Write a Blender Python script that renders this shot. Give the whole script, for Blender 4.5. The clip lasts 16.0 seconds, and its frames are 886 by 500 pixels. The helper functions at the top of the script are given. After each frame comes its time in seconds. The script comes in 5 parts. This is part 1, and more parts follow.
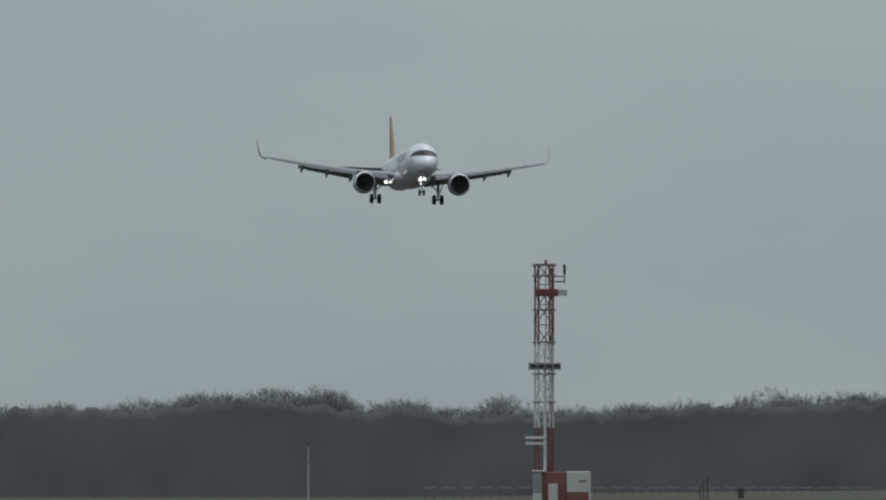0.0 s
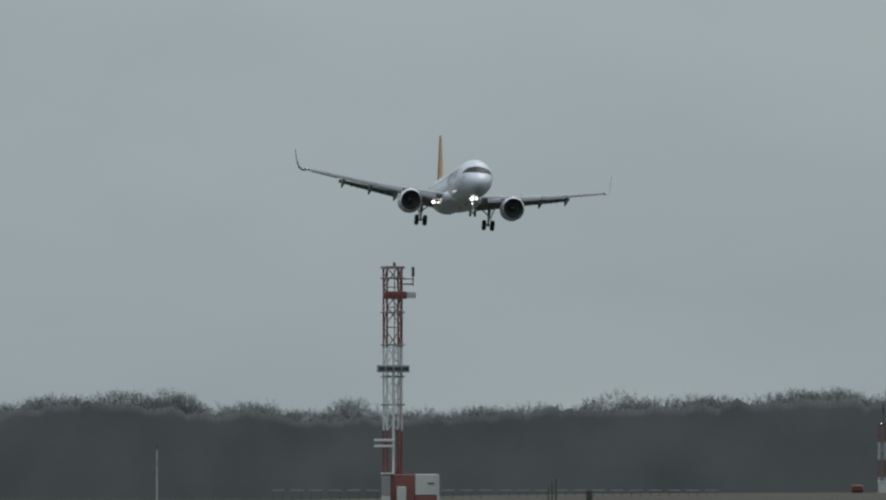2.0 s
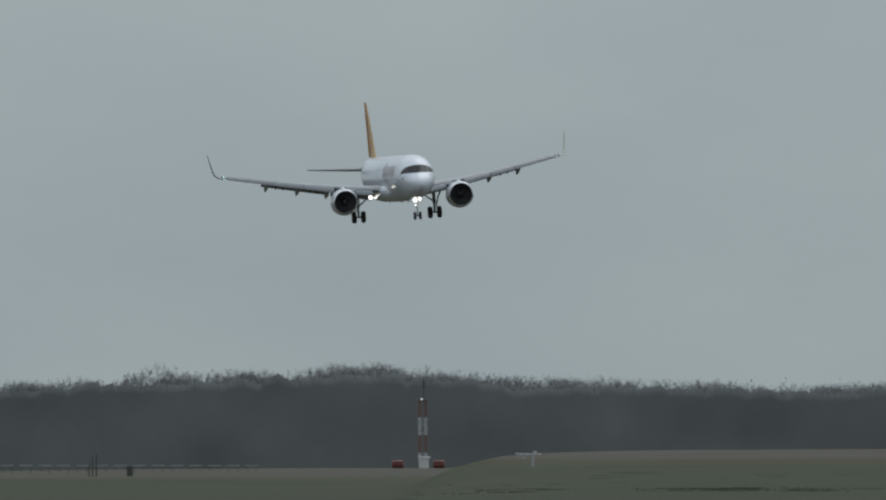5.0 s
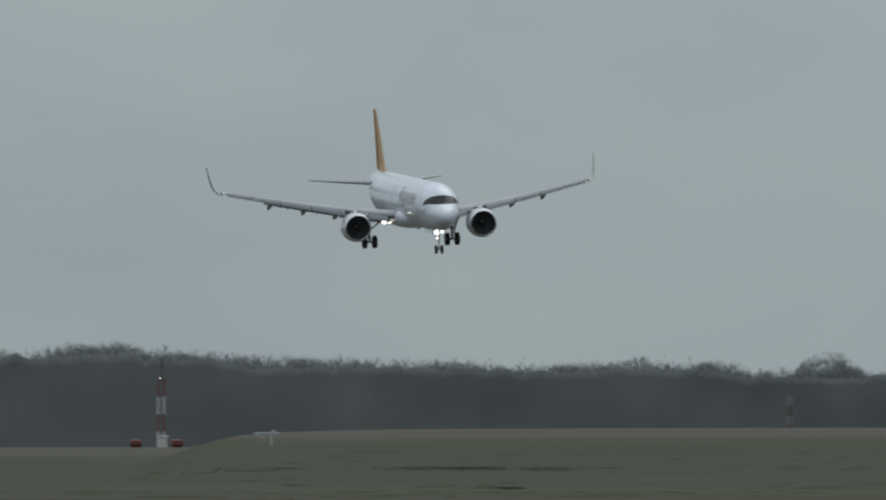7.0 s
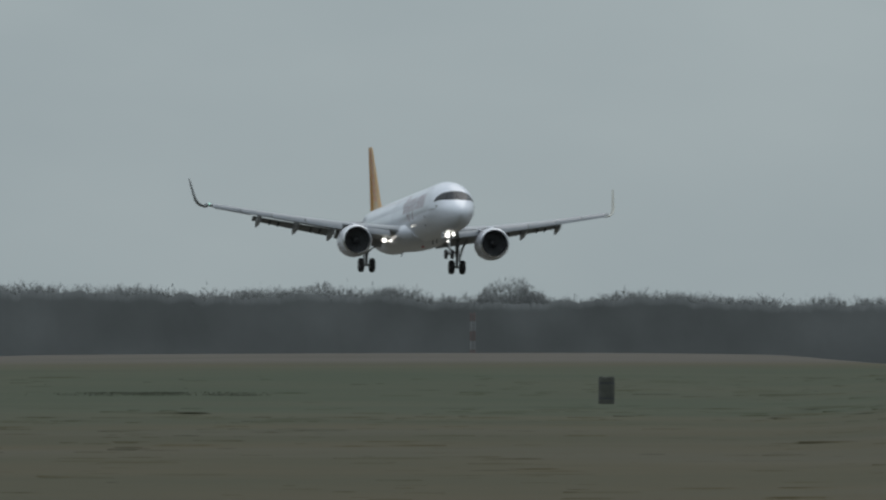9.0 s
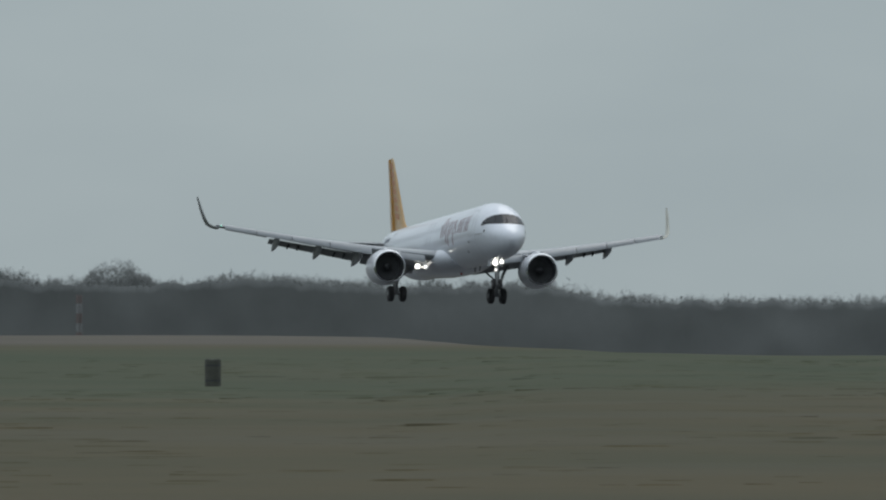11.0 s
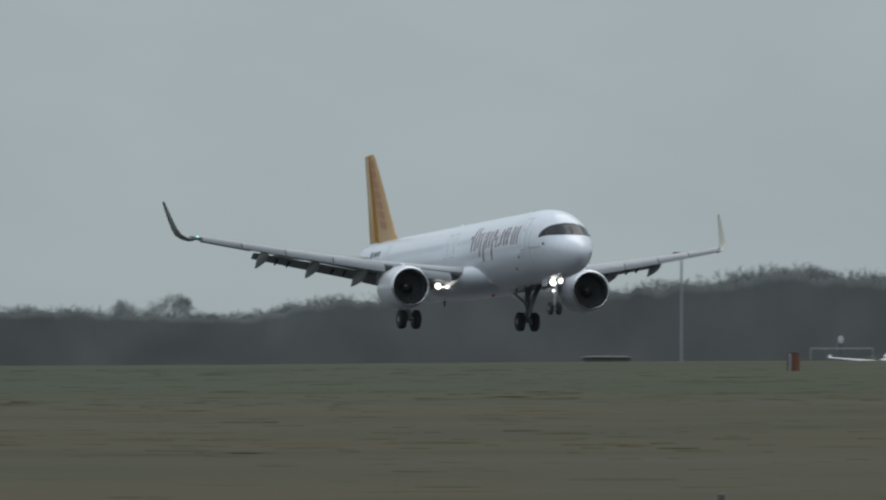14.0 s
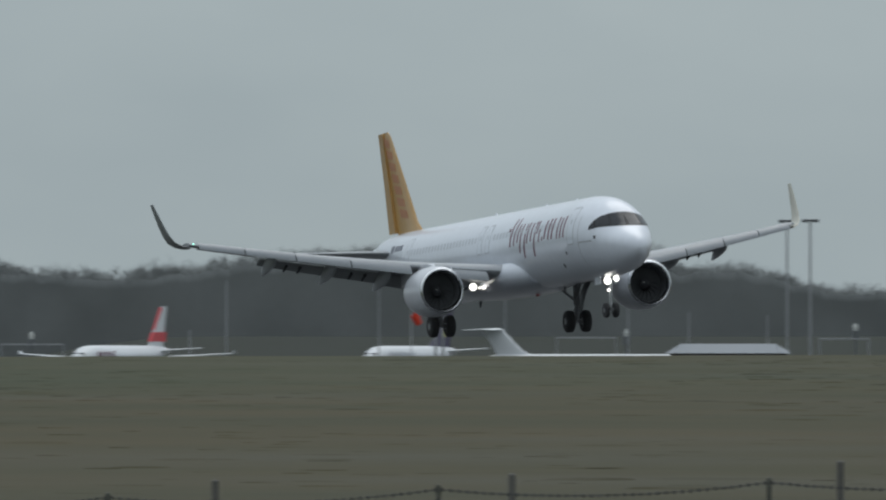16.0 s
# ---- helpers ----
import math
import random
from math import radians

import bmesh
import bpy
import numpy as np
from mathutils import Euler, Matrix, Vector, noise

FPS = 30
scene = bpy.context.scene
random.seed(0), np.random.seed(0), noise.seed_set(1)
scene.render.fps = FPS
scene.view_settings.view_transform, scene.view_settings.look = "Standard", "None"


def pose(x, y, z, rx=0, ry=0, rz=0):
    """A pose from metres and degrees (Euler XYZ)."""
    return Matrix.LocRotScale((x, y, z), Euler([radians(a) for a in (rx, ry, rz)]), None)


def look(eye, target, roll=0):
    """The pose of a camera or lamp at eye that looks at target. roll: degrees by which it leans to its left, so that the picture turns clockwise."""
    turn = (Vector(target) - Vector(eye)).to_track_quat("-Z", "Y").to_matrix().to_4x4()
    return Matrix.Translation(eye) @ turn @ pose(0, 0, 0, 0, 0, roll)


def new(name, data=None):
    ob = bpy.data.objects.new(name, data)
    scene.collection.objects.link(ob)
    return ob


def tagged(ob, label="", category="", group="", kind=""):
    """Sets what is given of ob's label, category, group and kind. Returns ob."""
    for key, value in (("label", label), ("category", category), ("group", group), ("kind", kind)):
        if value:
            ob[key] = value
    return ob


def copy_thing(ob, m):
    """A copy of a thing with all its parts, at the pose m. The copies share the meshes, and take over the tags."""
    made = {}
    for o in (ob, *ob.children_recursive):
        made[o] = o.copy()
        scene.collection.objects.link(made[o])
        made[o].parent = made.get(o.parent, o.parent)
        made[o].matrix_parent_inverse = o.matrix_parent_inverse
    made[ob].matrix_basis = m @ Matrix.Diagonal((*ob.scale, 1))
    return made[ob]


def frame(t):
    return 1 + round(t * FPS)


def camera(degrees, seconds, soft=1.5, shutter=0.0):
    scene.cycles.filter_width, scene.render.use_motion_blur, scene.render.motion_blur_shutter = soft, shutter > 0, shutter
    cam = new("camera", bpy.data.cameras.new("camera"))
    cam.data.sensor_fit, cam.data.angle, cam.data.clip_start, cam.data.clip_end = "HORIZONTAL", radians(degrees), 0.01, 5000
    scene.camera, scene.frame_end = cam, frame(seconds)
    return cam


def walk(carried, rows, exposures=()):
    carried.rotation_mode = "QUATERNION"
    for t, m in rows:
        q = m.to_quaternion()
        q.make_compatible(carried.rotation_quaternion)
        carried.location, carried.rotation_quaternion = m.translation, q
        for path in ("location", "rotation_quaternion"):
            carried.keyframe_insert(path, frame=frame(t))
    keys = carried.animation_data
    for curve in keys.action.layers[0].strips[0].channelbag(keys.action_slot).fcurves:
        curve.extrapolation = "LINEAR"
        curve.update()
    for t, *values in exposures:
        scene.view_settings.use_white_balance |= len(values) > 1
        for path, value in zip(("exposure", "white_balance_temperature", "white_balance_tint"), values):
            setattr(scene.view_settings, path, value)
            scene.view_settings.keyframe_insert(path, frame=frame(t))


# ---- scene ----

# ---- camera ----
EYE = 0.6          # height of the lens over the runway
BASE = 7.788       # bearing from which the directions in milliradians count


cam = camera(3.2076, 16.0, soft=2.2, shutter=0.3)
CAMERA_ROWS = [  # seconds, bearing to the right, rise, in degrees
    (0.0, 9.3905, 0.8799),
    (0.5, 9.5256, 0.8860),
    (1.0, 9.7384, 0.8840),
    (1.5, 9.8386, 0.8840),
    (2.0, 9.9389, 0.8891),
    (2.5, 10.1558, 0.8901),
    (3.0, 10.4894, 0.8973),
    (3.5, 10.6326, 0.8840),
    (4.0, 11.0112, 0.8799),
    (4.2, 11.1605, 0.8697),
    (6.3, 12.0834, 0.7182),
    (6.5, 12.1693, 0.7305),
    (7.0, 12.5500, 0.7244),
    (7.5, 13.0554, 0.7182),
    (8.0, 13.5260, 0.6998),
    (8.2, 13.5895, 0.5893),
    (10.3, 14.3630, 0.3939),
    (10.5, 14.6269, 0.3939),
    (11.0, 15.1242, 0.3898),
    (11.5, 15.4639, 0.4062),
    (12.0, 16.2926, 0.4133),
    (12.5, 16.6446, 0.4093),
    (13.0, 17.1561, 0.4236),
    (13.5, 17.8068, 0.4256),
    (14.0, 18.3225, 0.4277),
    (14.5, 18.9425, 0.4318),
    (15.0, 19.7222, 0.4256),
    (15.5, 20.4302, 0.4277),
    (16.0, 21.2528, 0.4133),
]

walk(cam, [(t, pose(0, 0, EYE, 90 + rise, 0, -bearing)) for t, bearing, rise in CAMERA_ROWS],
     exposures=((0.0, -0.07), (1.0, -0.05), (2.5, -0.01), (4.2, -0.02), (7.0, -0.04), (8.2, -0.03), (10.3, 0.13), (16.0, 0.14)))

# ---- world: a closed winter overcast ----
world = bpy.data.worlds.new("overcast")
scene.world = world
world.use_nodes = True
wn, wl = world.node_tree.nodes, world.node_tree.links
wn.clear()


def wnode(kind, **values):
    n = wn.new(kind)
    for key, value in values.items():
        n.inputs[key].default_value = value
    return n


coords = wn.new("ShaderNodeTexCoord")
split = wn.new("ShaderNodeSeparateXYZ")
wl.new(coords.outputs["Generated"], split.inputs[0])
rise = wn.new("ShaderNodeMapRange")
rise.inputs["From Min"].default_value, rise.inputs["From Max"].default_value = 0.03, 1.0
rise.inputs["To Min"].default_value, rise.inputs["To Max"].default_value = 0.0, 1.0
wl.new(split.outputs["Z"], rise.inputs["Value"])
veil = wn.new("ShaderNodeMixRGB")
veil.inputs["Color1"].default_value = (0.325, 0.384, 0.406, 1)
veil.inputs["Color2"].default_value = (0.98, 1.07, 1.15, 1)
wl.new(rise.outputs[0], veil.inputs["Fac"])
stretch = wn.new("ShaderNodeMapping")
stretch.inputs["Scale"].default_value = (1, 1, 2.4)
wl.new(coords.outputs["Generated"], stretch.inputs["Vector"])
cloud = wnode("ShaderNodeTexNoise", Scale=26.0, Detail=4.0, Roughness=0.5)
wl.new(stretch.outputs[0], cloud.inputs["Vector"])
bank = wn.new("ShaderNodeValToRGB")
bank.color_ramp.elements[0].position, bank.color_ramp.elements[1].position = 0.30, 0.72
bank.color_ramp.elements[0].color, bank.color_ramp.elements[1].color = (0.93, 0.94, 0.95, 1), (1.07, 1.06, 1.05, 1)
wl.new(cloud.outputs["Fac"], bank.inputs["Fac"])
low_sky = wn.new("ShaderNodeMapRange")
low_sky.inputs["From Min"].default_value, low_sky.inputs["From Max"].default_value = 0.0, 0.035
low_sky.inputs["To Min"].default_value, low_sky.inputs["To Max"].default_value = 0.95, 1.03
wl.new(split.outputs["Z"], low_sky.inputs["Value"])
haze = wn.new("ShaderNodeVectorMath")
haze.operation = "SCALE"
wl.new(veil.outputs[0], haze.inputs[0])
wl.new(low_sky.outputs[0], haze.inputs["Scale"])
billow = wn.new("ShaderNodeMixRGB")
billow.blend_type = "MULTIPLY"
billow.inputs["Fac"].default_value = 1.0
wl.new(haze.outputs[0], billow.inputs["Color1"])
wl.new(bank.outputs[0], billow.inputs["Color2"])
aside = wn.new("ShaderNodeMapRange")
aside.interpolation_type = "SMOOTHSTEP"
aside.inputs["From Min"].default_value, aside.inputs["From Max"].default_value = -0.9, 0.75
aside.inputs["To Min"].default_value, aside.inputs["To Max"].default_value = 0.72, 1.0
wl.new(split.outputs["Y"], aside.inputs["Value"])
thin = wn.new("ShaderNodeVectorMath")
thin.operation = "SCALE"
wl.new(billow.outputs[0], thin.inputs[0])
wl.new(aside.outputs[0], thin.inputs["Scale"])
sky = wn.new("ShaderNodeTexSky")
sky.sky_type, sky.sun_disc = "NISHITA", False
sky.sun_elevation, sky.sun_rotation = radians(52.7), radians(38.7)
clear = wn.new("ShaderNodeBackground")
clear.inputs["Strength"].default_value = 0.05
wl.new(sky.outputs[0], clear.inputs["Color"])
cover = wn.new("ShaderNodeBackground")
wl.new(thin.outputs[0], cover.inputs["Color"])
both = wn.new("ShaderNodeMixShader")
both.inputs["Fac"].default_value = 0.96
wl.new(clear.outputs[0], both.inputs[1])
wl.new(cover.outputs[0], both.inputs[2])
sky_out = wn.new("ShaderNodeOutputWorld")
wl.new(both.outputs[0], sky_out.inputs["Surface"])

sun = new("sun", bpy.data.lights.new("sun", "SUN"))
sun.data.energy, sun.data.angle, sun.data.color = 0.45, radians(40), (1.0, 0.97, 0.93)
sun.matrix_world = look((200, 250, 420), (0, 0, 0))


# ---- materials ----
def surface(name, colour, rough=0.6, metal=0.0, spread=0.12, scale=3.0, fine=40.0, bump=0.0, coat=0.0, glow=None, gloss=0.5):
    """A painted or natural surface: base colour varied at two scales, with fine relief."""
    m = bpy.data.materials.new(name)
    m.use_nodes = True
    nodes, links = m.node_tree.nodes, m.node_tree.links
    b = nodes["Principled BSDF"]
    b.inputs["Roughness"].default_value, b.inputs["Metallic"].default_value = rough, metal
    b.inputs["Coat Weight"].default_value = coat
    b.inputs["Specular IOR Level"].default_value = gloss
    tc = nodes.new("ShaderNodeTexCoord")
    big, small = nodes.new("ShaderNodeTexNoise"), nodes.new("ShaderNodeTexNoise")
    big.inputs["Scale"].default_value, big.inputs["Detail"].default_value = scale, 5
    small.inputs["Scale"].default_value, small.inputs["Detail"].default_value = fine, 3
    for n in (big, small):
        links.new(tc.outputs["Object"], n.inputs["Vector"])
    add = nodes.new("ShaderNodeMath")
    add.operation = "ADD"
    links.new(big.outputs["Fac"], add.inputs[0])
    links.new(small.outputs["Fac"], add.inputs[1])
    ramp = nodes.new("ShaderNodeMapRange")
    ramp.inputs["From Min"].default_value, ramp.inputs["From Max"].default_value = 0.6, 1.4
    ramp.inputs["To Min"].default_value, ramp.inputs["To Max"].default_value = 1 - spread, 1 + spread
    links.new(add.outputs[0], ramp.inputs["Value"])
    tone = nodes.new("ShaderNodeVectorMath")
    tone.operation = "SCALE"
    tone.inputs[0].default_value = colour
    links.new(ramp.outputs[0], tone.inputs["Scale"])
    links.new(tone.outputs[0], b.inputs["Base Color"])
    if bump:
        bp = nodes.new("ShaderNodeBump")
        bp.inputs["Strength"].default_value, bp.inputs["Distance"].default_value = bump, 0.05
        links.new(add.outputs[0], bp.inputs["Height"])
        links.new(bp.outputs[0], b.inputs["Normal"])
    if glow:
        b.inputs["Emission Color"].default_value = (*glow[0], 1)
        b.inputs["Emission Strength"].default_value = glow[1]
    return m


WHITE = surface("white_paint", (0.72, 0.76, 0.83), 0.28, spread=0.05, scale=0.35, fine=2.5, coat=0.5)
GREYWING = surface("wing_grey_paint", (0.36, 0.38, 0.40), 0.42, spread=0.10, scale=0.5, fine=6)
SLATGREY = surface("slat_grey_paint", (0.28, 0.30, 0.32), 0.36, spread=0.07, scale=0.7, fine=6)
UNDERGREY = surface("flap_grey_paint", (0.27, 0.285, 0.295), 0.5, spread=0.14, scale=0.8, fine=7)
NACELLE = surface("nacelle_paint", (0.62, 0.64, 0.68), 0.28, spread=0.06, scale=0.6, fine=5, coat=0.3)
CHROME = surface("polished_lip", (0.72, 0.73, 0.75), 0.22, 1.0, 0.06, 2, 15)
DARKMETAL = surface("dark_metal", (0.05, 0.053, 0.058), 0.7, 0.0, 0.2, 2, 14)
FANMETAL = surface("fan_metal", (0.10, 0.105, 0.11), 0.85, 0.0, 0.1, 2, 14, gloss=0.1)
TIPCREAM = surface("cream_tip", (0.50, 0.49, 0.42), 0.4, spread=0.05, scale=0.6, fine=5)
TIPDARK = surface("dark_tip", (0.16, 0.172, 0.178), 0.4, spread=0.08, scale=0.6, fine=5)
STEEL = surface("gear_steel", (0.24, 0.25, 0.26), 0.45, 0.3, 0.15, 4, 30)
RUBBER = surface("tyre_rubber", (0.042, 0.042, 0.044), 0.85, spread=0.2, scale=4, fine=30, bump=0.1)
GLASS = surface("tinted_glass", (0.012, 0.015, 0.020), 0.12, spread=0.1, scale=1, fine=4, gloss=0.32)
MASK = surface("black_mask_paint", (0.014, 0.015, 0.018), 0.4, spread=0.1, scale=1, fine=8, gloss=0.2)
CABINPANE = surface("cabin_window", (0.47, 0.50, 0.54), 0.3, spread=0.1, scale=1, fine=8)
SEAM = surface("panel_seam", (0.46, 0.48, 0.51), 0.5, spread=0.1, scale=1, fine=8)
ORANGE = surface("amber_tail_paint", (0.48, 0.28, 0.09), 0.35, spread=0.06, scale=0.5, fine=4, coat=0.3)
REDINK = surface("brick_red_ink", (0.44, 0.19, 0.085), 0.4, spread=0.05, scale=1, fine=6)
MAROON = surface("maroon_ink", (0.155, 0.042, 0.078), 0.4, spread=0.06, scale=1, fine=6)
INK = surface("dark_ink", (0.16, 0.17, 0.21), 0.5, spread=0.05, scale=1, fine=6)
LAMP = surface("lit_landing_lamp", (0.9, 0.9, 0.85), 0.2, spread=0.01, glow=((1.0, 0.98, 0.90), 2.4))
LAMPLOW = surface("lit_small_lamp", (0.9, 0.9, 0.85), 0.2, spread=0.01, glow=((1.0, 0.97, 0.9), 2))
NAVGREEN = surface("lit_green_lamp", (0.2, 0.7, 0.5), 0.2, spread=0.01, glow=((0.4, 1.0, 0.8), 1.3))
MASTRED = surface("mast_red_paint", (0.20, 0.060, 0.054), 0.55, spread=0.18, scale=1.2, fine=12)
MASTWHITE = surface("mast_white_paint", (0.66, 0.68, 0.68), 0.5, spread=0.12, scale=1.2, fine=12)
CABINWHITE = surface("cabin_white_panel", (0.62, 0.63, 0.60), 0.6, spread=0.08, scale=1.0, fine=9)
CABINRED = surface("cabin_red_panel", (0.26, 0.10, 0.088), 0.6, spread=0.12, scale=1.0, fine=9)
GALV = surface("galvanised_steel", (0.34, 0.35, 0.36), 0.5, 0.2, 0.14, 2, 20)
PALEGALV = surface("pale_painted_steel", (0.50, 0.52, 0.53), 0.5, spread=0.1, scale=1, fine=20)
WEATHERED = surface("weathered_timber", (0.085, 0.088, 0.075), 0.9, spread=0.25, scale=5, fine=40, bump=0.4)
DRUM = surface("rusty_orange_drum", (0.19, 0.075, 0.05), 0.7, spread=0.35, scale=4, fine=25)
SHEET = surface("pale_blue_roof_sheet", (0.165, 0.19, 0.215), 0.5, spread=0.07, scale=0.15, fine=1.5)
WALLGREY = surface("grey_wall_cladding", (0.15, 0.16, 0.165), 0.7, spread=0.1, scale=0.2, fine=2)
JETWHITE = surface("parked_jet_white", (0.66, 0.68, 0.70), 0.4, spread=0.04, scale=0.3, fine=3)
JETRED = surface("parked_jet_red", (0.55, 0.05, 0.06), 0.4, spread=0.05, scale=0.4, fine=3)
JETPURPLE = surface("parked_jet_purple", (0.05, 0.04, 0.09), 0.4, spread=0.05, scale=0.4, fine=3)
JETYELLOW = surface("parked_jet_yellow", (0.42, 0.40, 0.08), 0.4, spread=0.05, scale=0.4, fine=3)
SOCKRED = surface("windsock_cloth", (0.72, 0.06, 0.03), 0.8, spread=0.1, scale=1, fine=8)
BARK = surface("winter_bark", (0.245, 0.255, 0.253), 0.95, spread=0.25, scale=0.06, fine=1.2)
THICKET = surface("winter_thicket", (0.188, 0.198, 0.196), 0.98, spread=0.045, scale=0.035, fine=0.5, bump=0.0)
CONCRETE = surface("weathered_concrete", (0.12, 0.118, 0.108), 0.9, spread=0.2, scale=3, fine=30)
# Mast red greyed towards pink: distance haze put into the colour.
HAZEPINK = surface("haze_pink", (0.20, 0.155, 0.150), 0.7, spread=0.15, scale=1, fine=8)
# A little greyer than the mast red.
DULLRED = surface("dull_red_paint", (0.20, 0.078, 0.072), 0.7, spread=0.15, scale=1, fine=8)
# Dimmed white; on the far mast it carries painted distance haze.
DULLWHITE = surface("dull_white_paint", (0.27, 0.28, 0.28), 0.7, spread=0.15, scale=1, fine=8)
# Dark tone of a ditch's shade, carried by added blades.
DITCHLINE = surface("ditch_line_dark", (0.066, 0.073, 0.050), 0.95, spread=0.2, scale=1.0, fine=6)
ASPHALT = surface("runway_asphalt", (0.055, 0.057, 0.06), 0.85, spread=0.2, scale=0.05, fine=1.5)


def grass_material(name, tufted=False):
    """Rough winter grass: brown tussock, greener mown ground, pale dry ridge, in patches of three sizes."""
    m = bpy.data.materials.new(name)
    m.use_nodes = True
    nodes, links = m.node_tree.nodes, m.node_tree.links
    b = nodes["Principled BSDF"]
    b.inputs["Roughness"].default_value = 0.95
    b.inputs["Specular IOR Level"].default_value = 0.1
    tc = nodes.new("ShaderNodeTexCoord")

    def noise_at(scale, detail=4, warp=(1, 1, 1)):
        mp, n = nodes.new("ShaderNodeMapping"), nodes.new("ShaderNodeTexNoise")
        mp.inputs["Scale"].default_value = warp
        n.inputs["Scale"].default_value, n.inputs["Detail"].default_value = scale, detail
        links.new(tc.outputs["Object"], mp.inputs["Vector"])
        links.new(mp.outputs[0], n.inputs["Vector"])
        return n.outputs["Fac"]

    def ramp(value, a, z):
        r = nodes.new("ShaderNodeMapRange")
        r.inputs["From Min"].default_value, r.inputs["From Max"].default_value = a, z
        links.new(value, r.inputs["Value"])
        return r.outputs[0]

    def mix(fac, one, two):
        x = nodes.new("ShaderNodeMixRGB")
        if fac is not None:
            links.new(fac, x.inputs["Fac"])
        for slot, c in (("Color1", one), ("Color2", two)):
            if isinstance(c, tuple):
                x.inputs[slot].default_value = (*c, 1)
            else:
                links.new(c, x.inputs[slot])
        return x.outputs[0]

    def maths(op, p, q):
        x = nodes.new("ShaderNodeMath")
        x.operation = op
        for i, c in enumerate((p, q)):
            if isinstance(c, (int, float)):
                x.inputs[i].default_value = c
            else:
                links.new(c, x.inputs[i])
        return x.outputs[0]

    split = nodes.new("ShaderNodeSeparateXYZ")
    links.new(tc.outputs["Object"], split.inputs[0])
    along = maths("ADD", split.outputs["Y"], maths("MULTIPLY", maths("SUBTRACT", noise_at(0.03, 4, (1.0, 0.5, 1.0)), 0.5), 110.0))
    mown = maths("MULTIPLY", ramp(along, 395.0, 500.0), ramp(maths("SUBTRACT", split.outputs["X"], maths("MULTIPLY", split.outputs["Y"], 0.29)), 95.0, 15.0))
    mown = maths("MULTIPLY", mown, maths("MULTIPLY", ramp(split.outputs["Z"], 1.2, 0.75), 0.95))
    brown = mix(ramp(noise_at(0.05, 3, (1.0, 0.6, 1.0)), 0.36, 0.66), (0.067, 0.065, 0.040), (0.086, 0.073, 0.044))
    brown = mix(ramp(noise_at(0.025, 3), 0.50, 0.70), brown, (0.085, 0.081, 0.060))
    green = mix(ramp(noise_at(0.05, 3, (1.0, 0.6, 1.0)), 0.36, 0.66), (0.056, 0.069, 0.043), (0.072, 0.077, 0.050))
    dry = mix(ramp(noise_at(0.05, 4), 0.3, 0.7), (0.096, 0.087, 0.074), (0.113, 0.102, 0.087))
    base = mix(mown, brown, green)
    base = mix(maths("MULTIPLY", ramp(split.outputs["Z"], 1.06, 1.26), ramp(split.outputs["Y"], 655.0, 690.0)), base, dry)
    base = mix(ramp(split.outputs["Y"], 1500.0, 1900.0), base, (0.054, 0.059, 0.052))
    verge = maths("MULTIPLY", ramp(split.outputs["Y"], 1120.0, 1250.0), ramp(split.outputs["Y"], 1650.0, 1500.0))
    base = mix(maths("MULTIPLY", verge, 0.85), base, dry)
    # Darker green blotches at random over the field.
    blotch = ramp(noise_at(0.06, 3), 0.58, 0.70)
    base = mix(maths("MULTIPLY", blotch, 0.25), base, (0.040, 0.046, 0.027))
    if tufted:
        island, speck = nodes.new("ShaderNodeNewGeometry"), nodes.new("ShaderNodeValToRGB")
        links.new(island.outputs["Random Per Island"], speck.inputs["Fac"])
        stops = speck.color_ramp.elements
        stops[0].color, stops[1].color = (0.66, 0.68, 0.66, 1), (1.06, 1.04, 1.00, 1)
        for place, tone in ((0.03, (0.72, 0.74, 0.72, 1)), (0.06, (0.96, 0.97, 0.96, 1)), (0.55, (0.98, 0.98, 0.98, 1)), (0.92, (1.01, 1.00, 0.98, 1))):
            stops.new(place).color = tone
        speck = speck.outputs["Color"]
    else:
        speck = mix(ramp(noise_at(1.2, 4), 0.3, 0.7), (0.90, 0.90, 0.89), (0.98, 0.98, 0.97))
    x = nodes.new("ShaderNodeMixRGB")
    x.blend_type = "MULTIPLY"
    x.inputs["Fac"].default_value = 1.0
    links.new(base, x.inputs["Color1"])
    links.new(speck, x.inputs["Color2"])
    links.new(x.outputs[0], b.inputs["Base Color"])
    return m


GRASS = grass_material("winter_grass")
TUSSOCK = grass_material("tussock_grass", True)


# ---- mesh helpers ----
def mesh_object(name, verts, faces, material, parent=None, label="", smooth=True, sharp=35):
    me = bpy.data.meshes.new(name)
    me.from_pydata([tuple(v) for v in verts], [], faces)
    me.materials.append(material)
    if smooth:
        me.polygons.foreach_set("use_smooth", [True] * len(me.polygons))
        me.set_sharp_from_angle(angle=radians(sharp))
    me.update()
    ob = new(name, me)
    if parent is not None:
        ob.parent = parent
    if label:
        ob["label"] = label
    return ob


def part(name, shape, material, parent, label="", smooth=True, sharp=35):
    return mesh_object(name, shape[0], shape[1], material, parent, label, smooth, sharp)


def holder(name, at, label, category, group="", turn=0.0):
    ob = new(name)
    ob.matrix_basis = pose(*at, 0, 0, turn)
    ob.empty_display_size = 0.5
    return tagged(ob, label, category, group)


def joined(*shapes):
    verts, faces = [], []
    for v, f in shapes:
        n = len(verts)
        verts += [tuple(p) for p in v]
        faces += [tuple(i + n for i in face) for face in f]
    return verts, faces


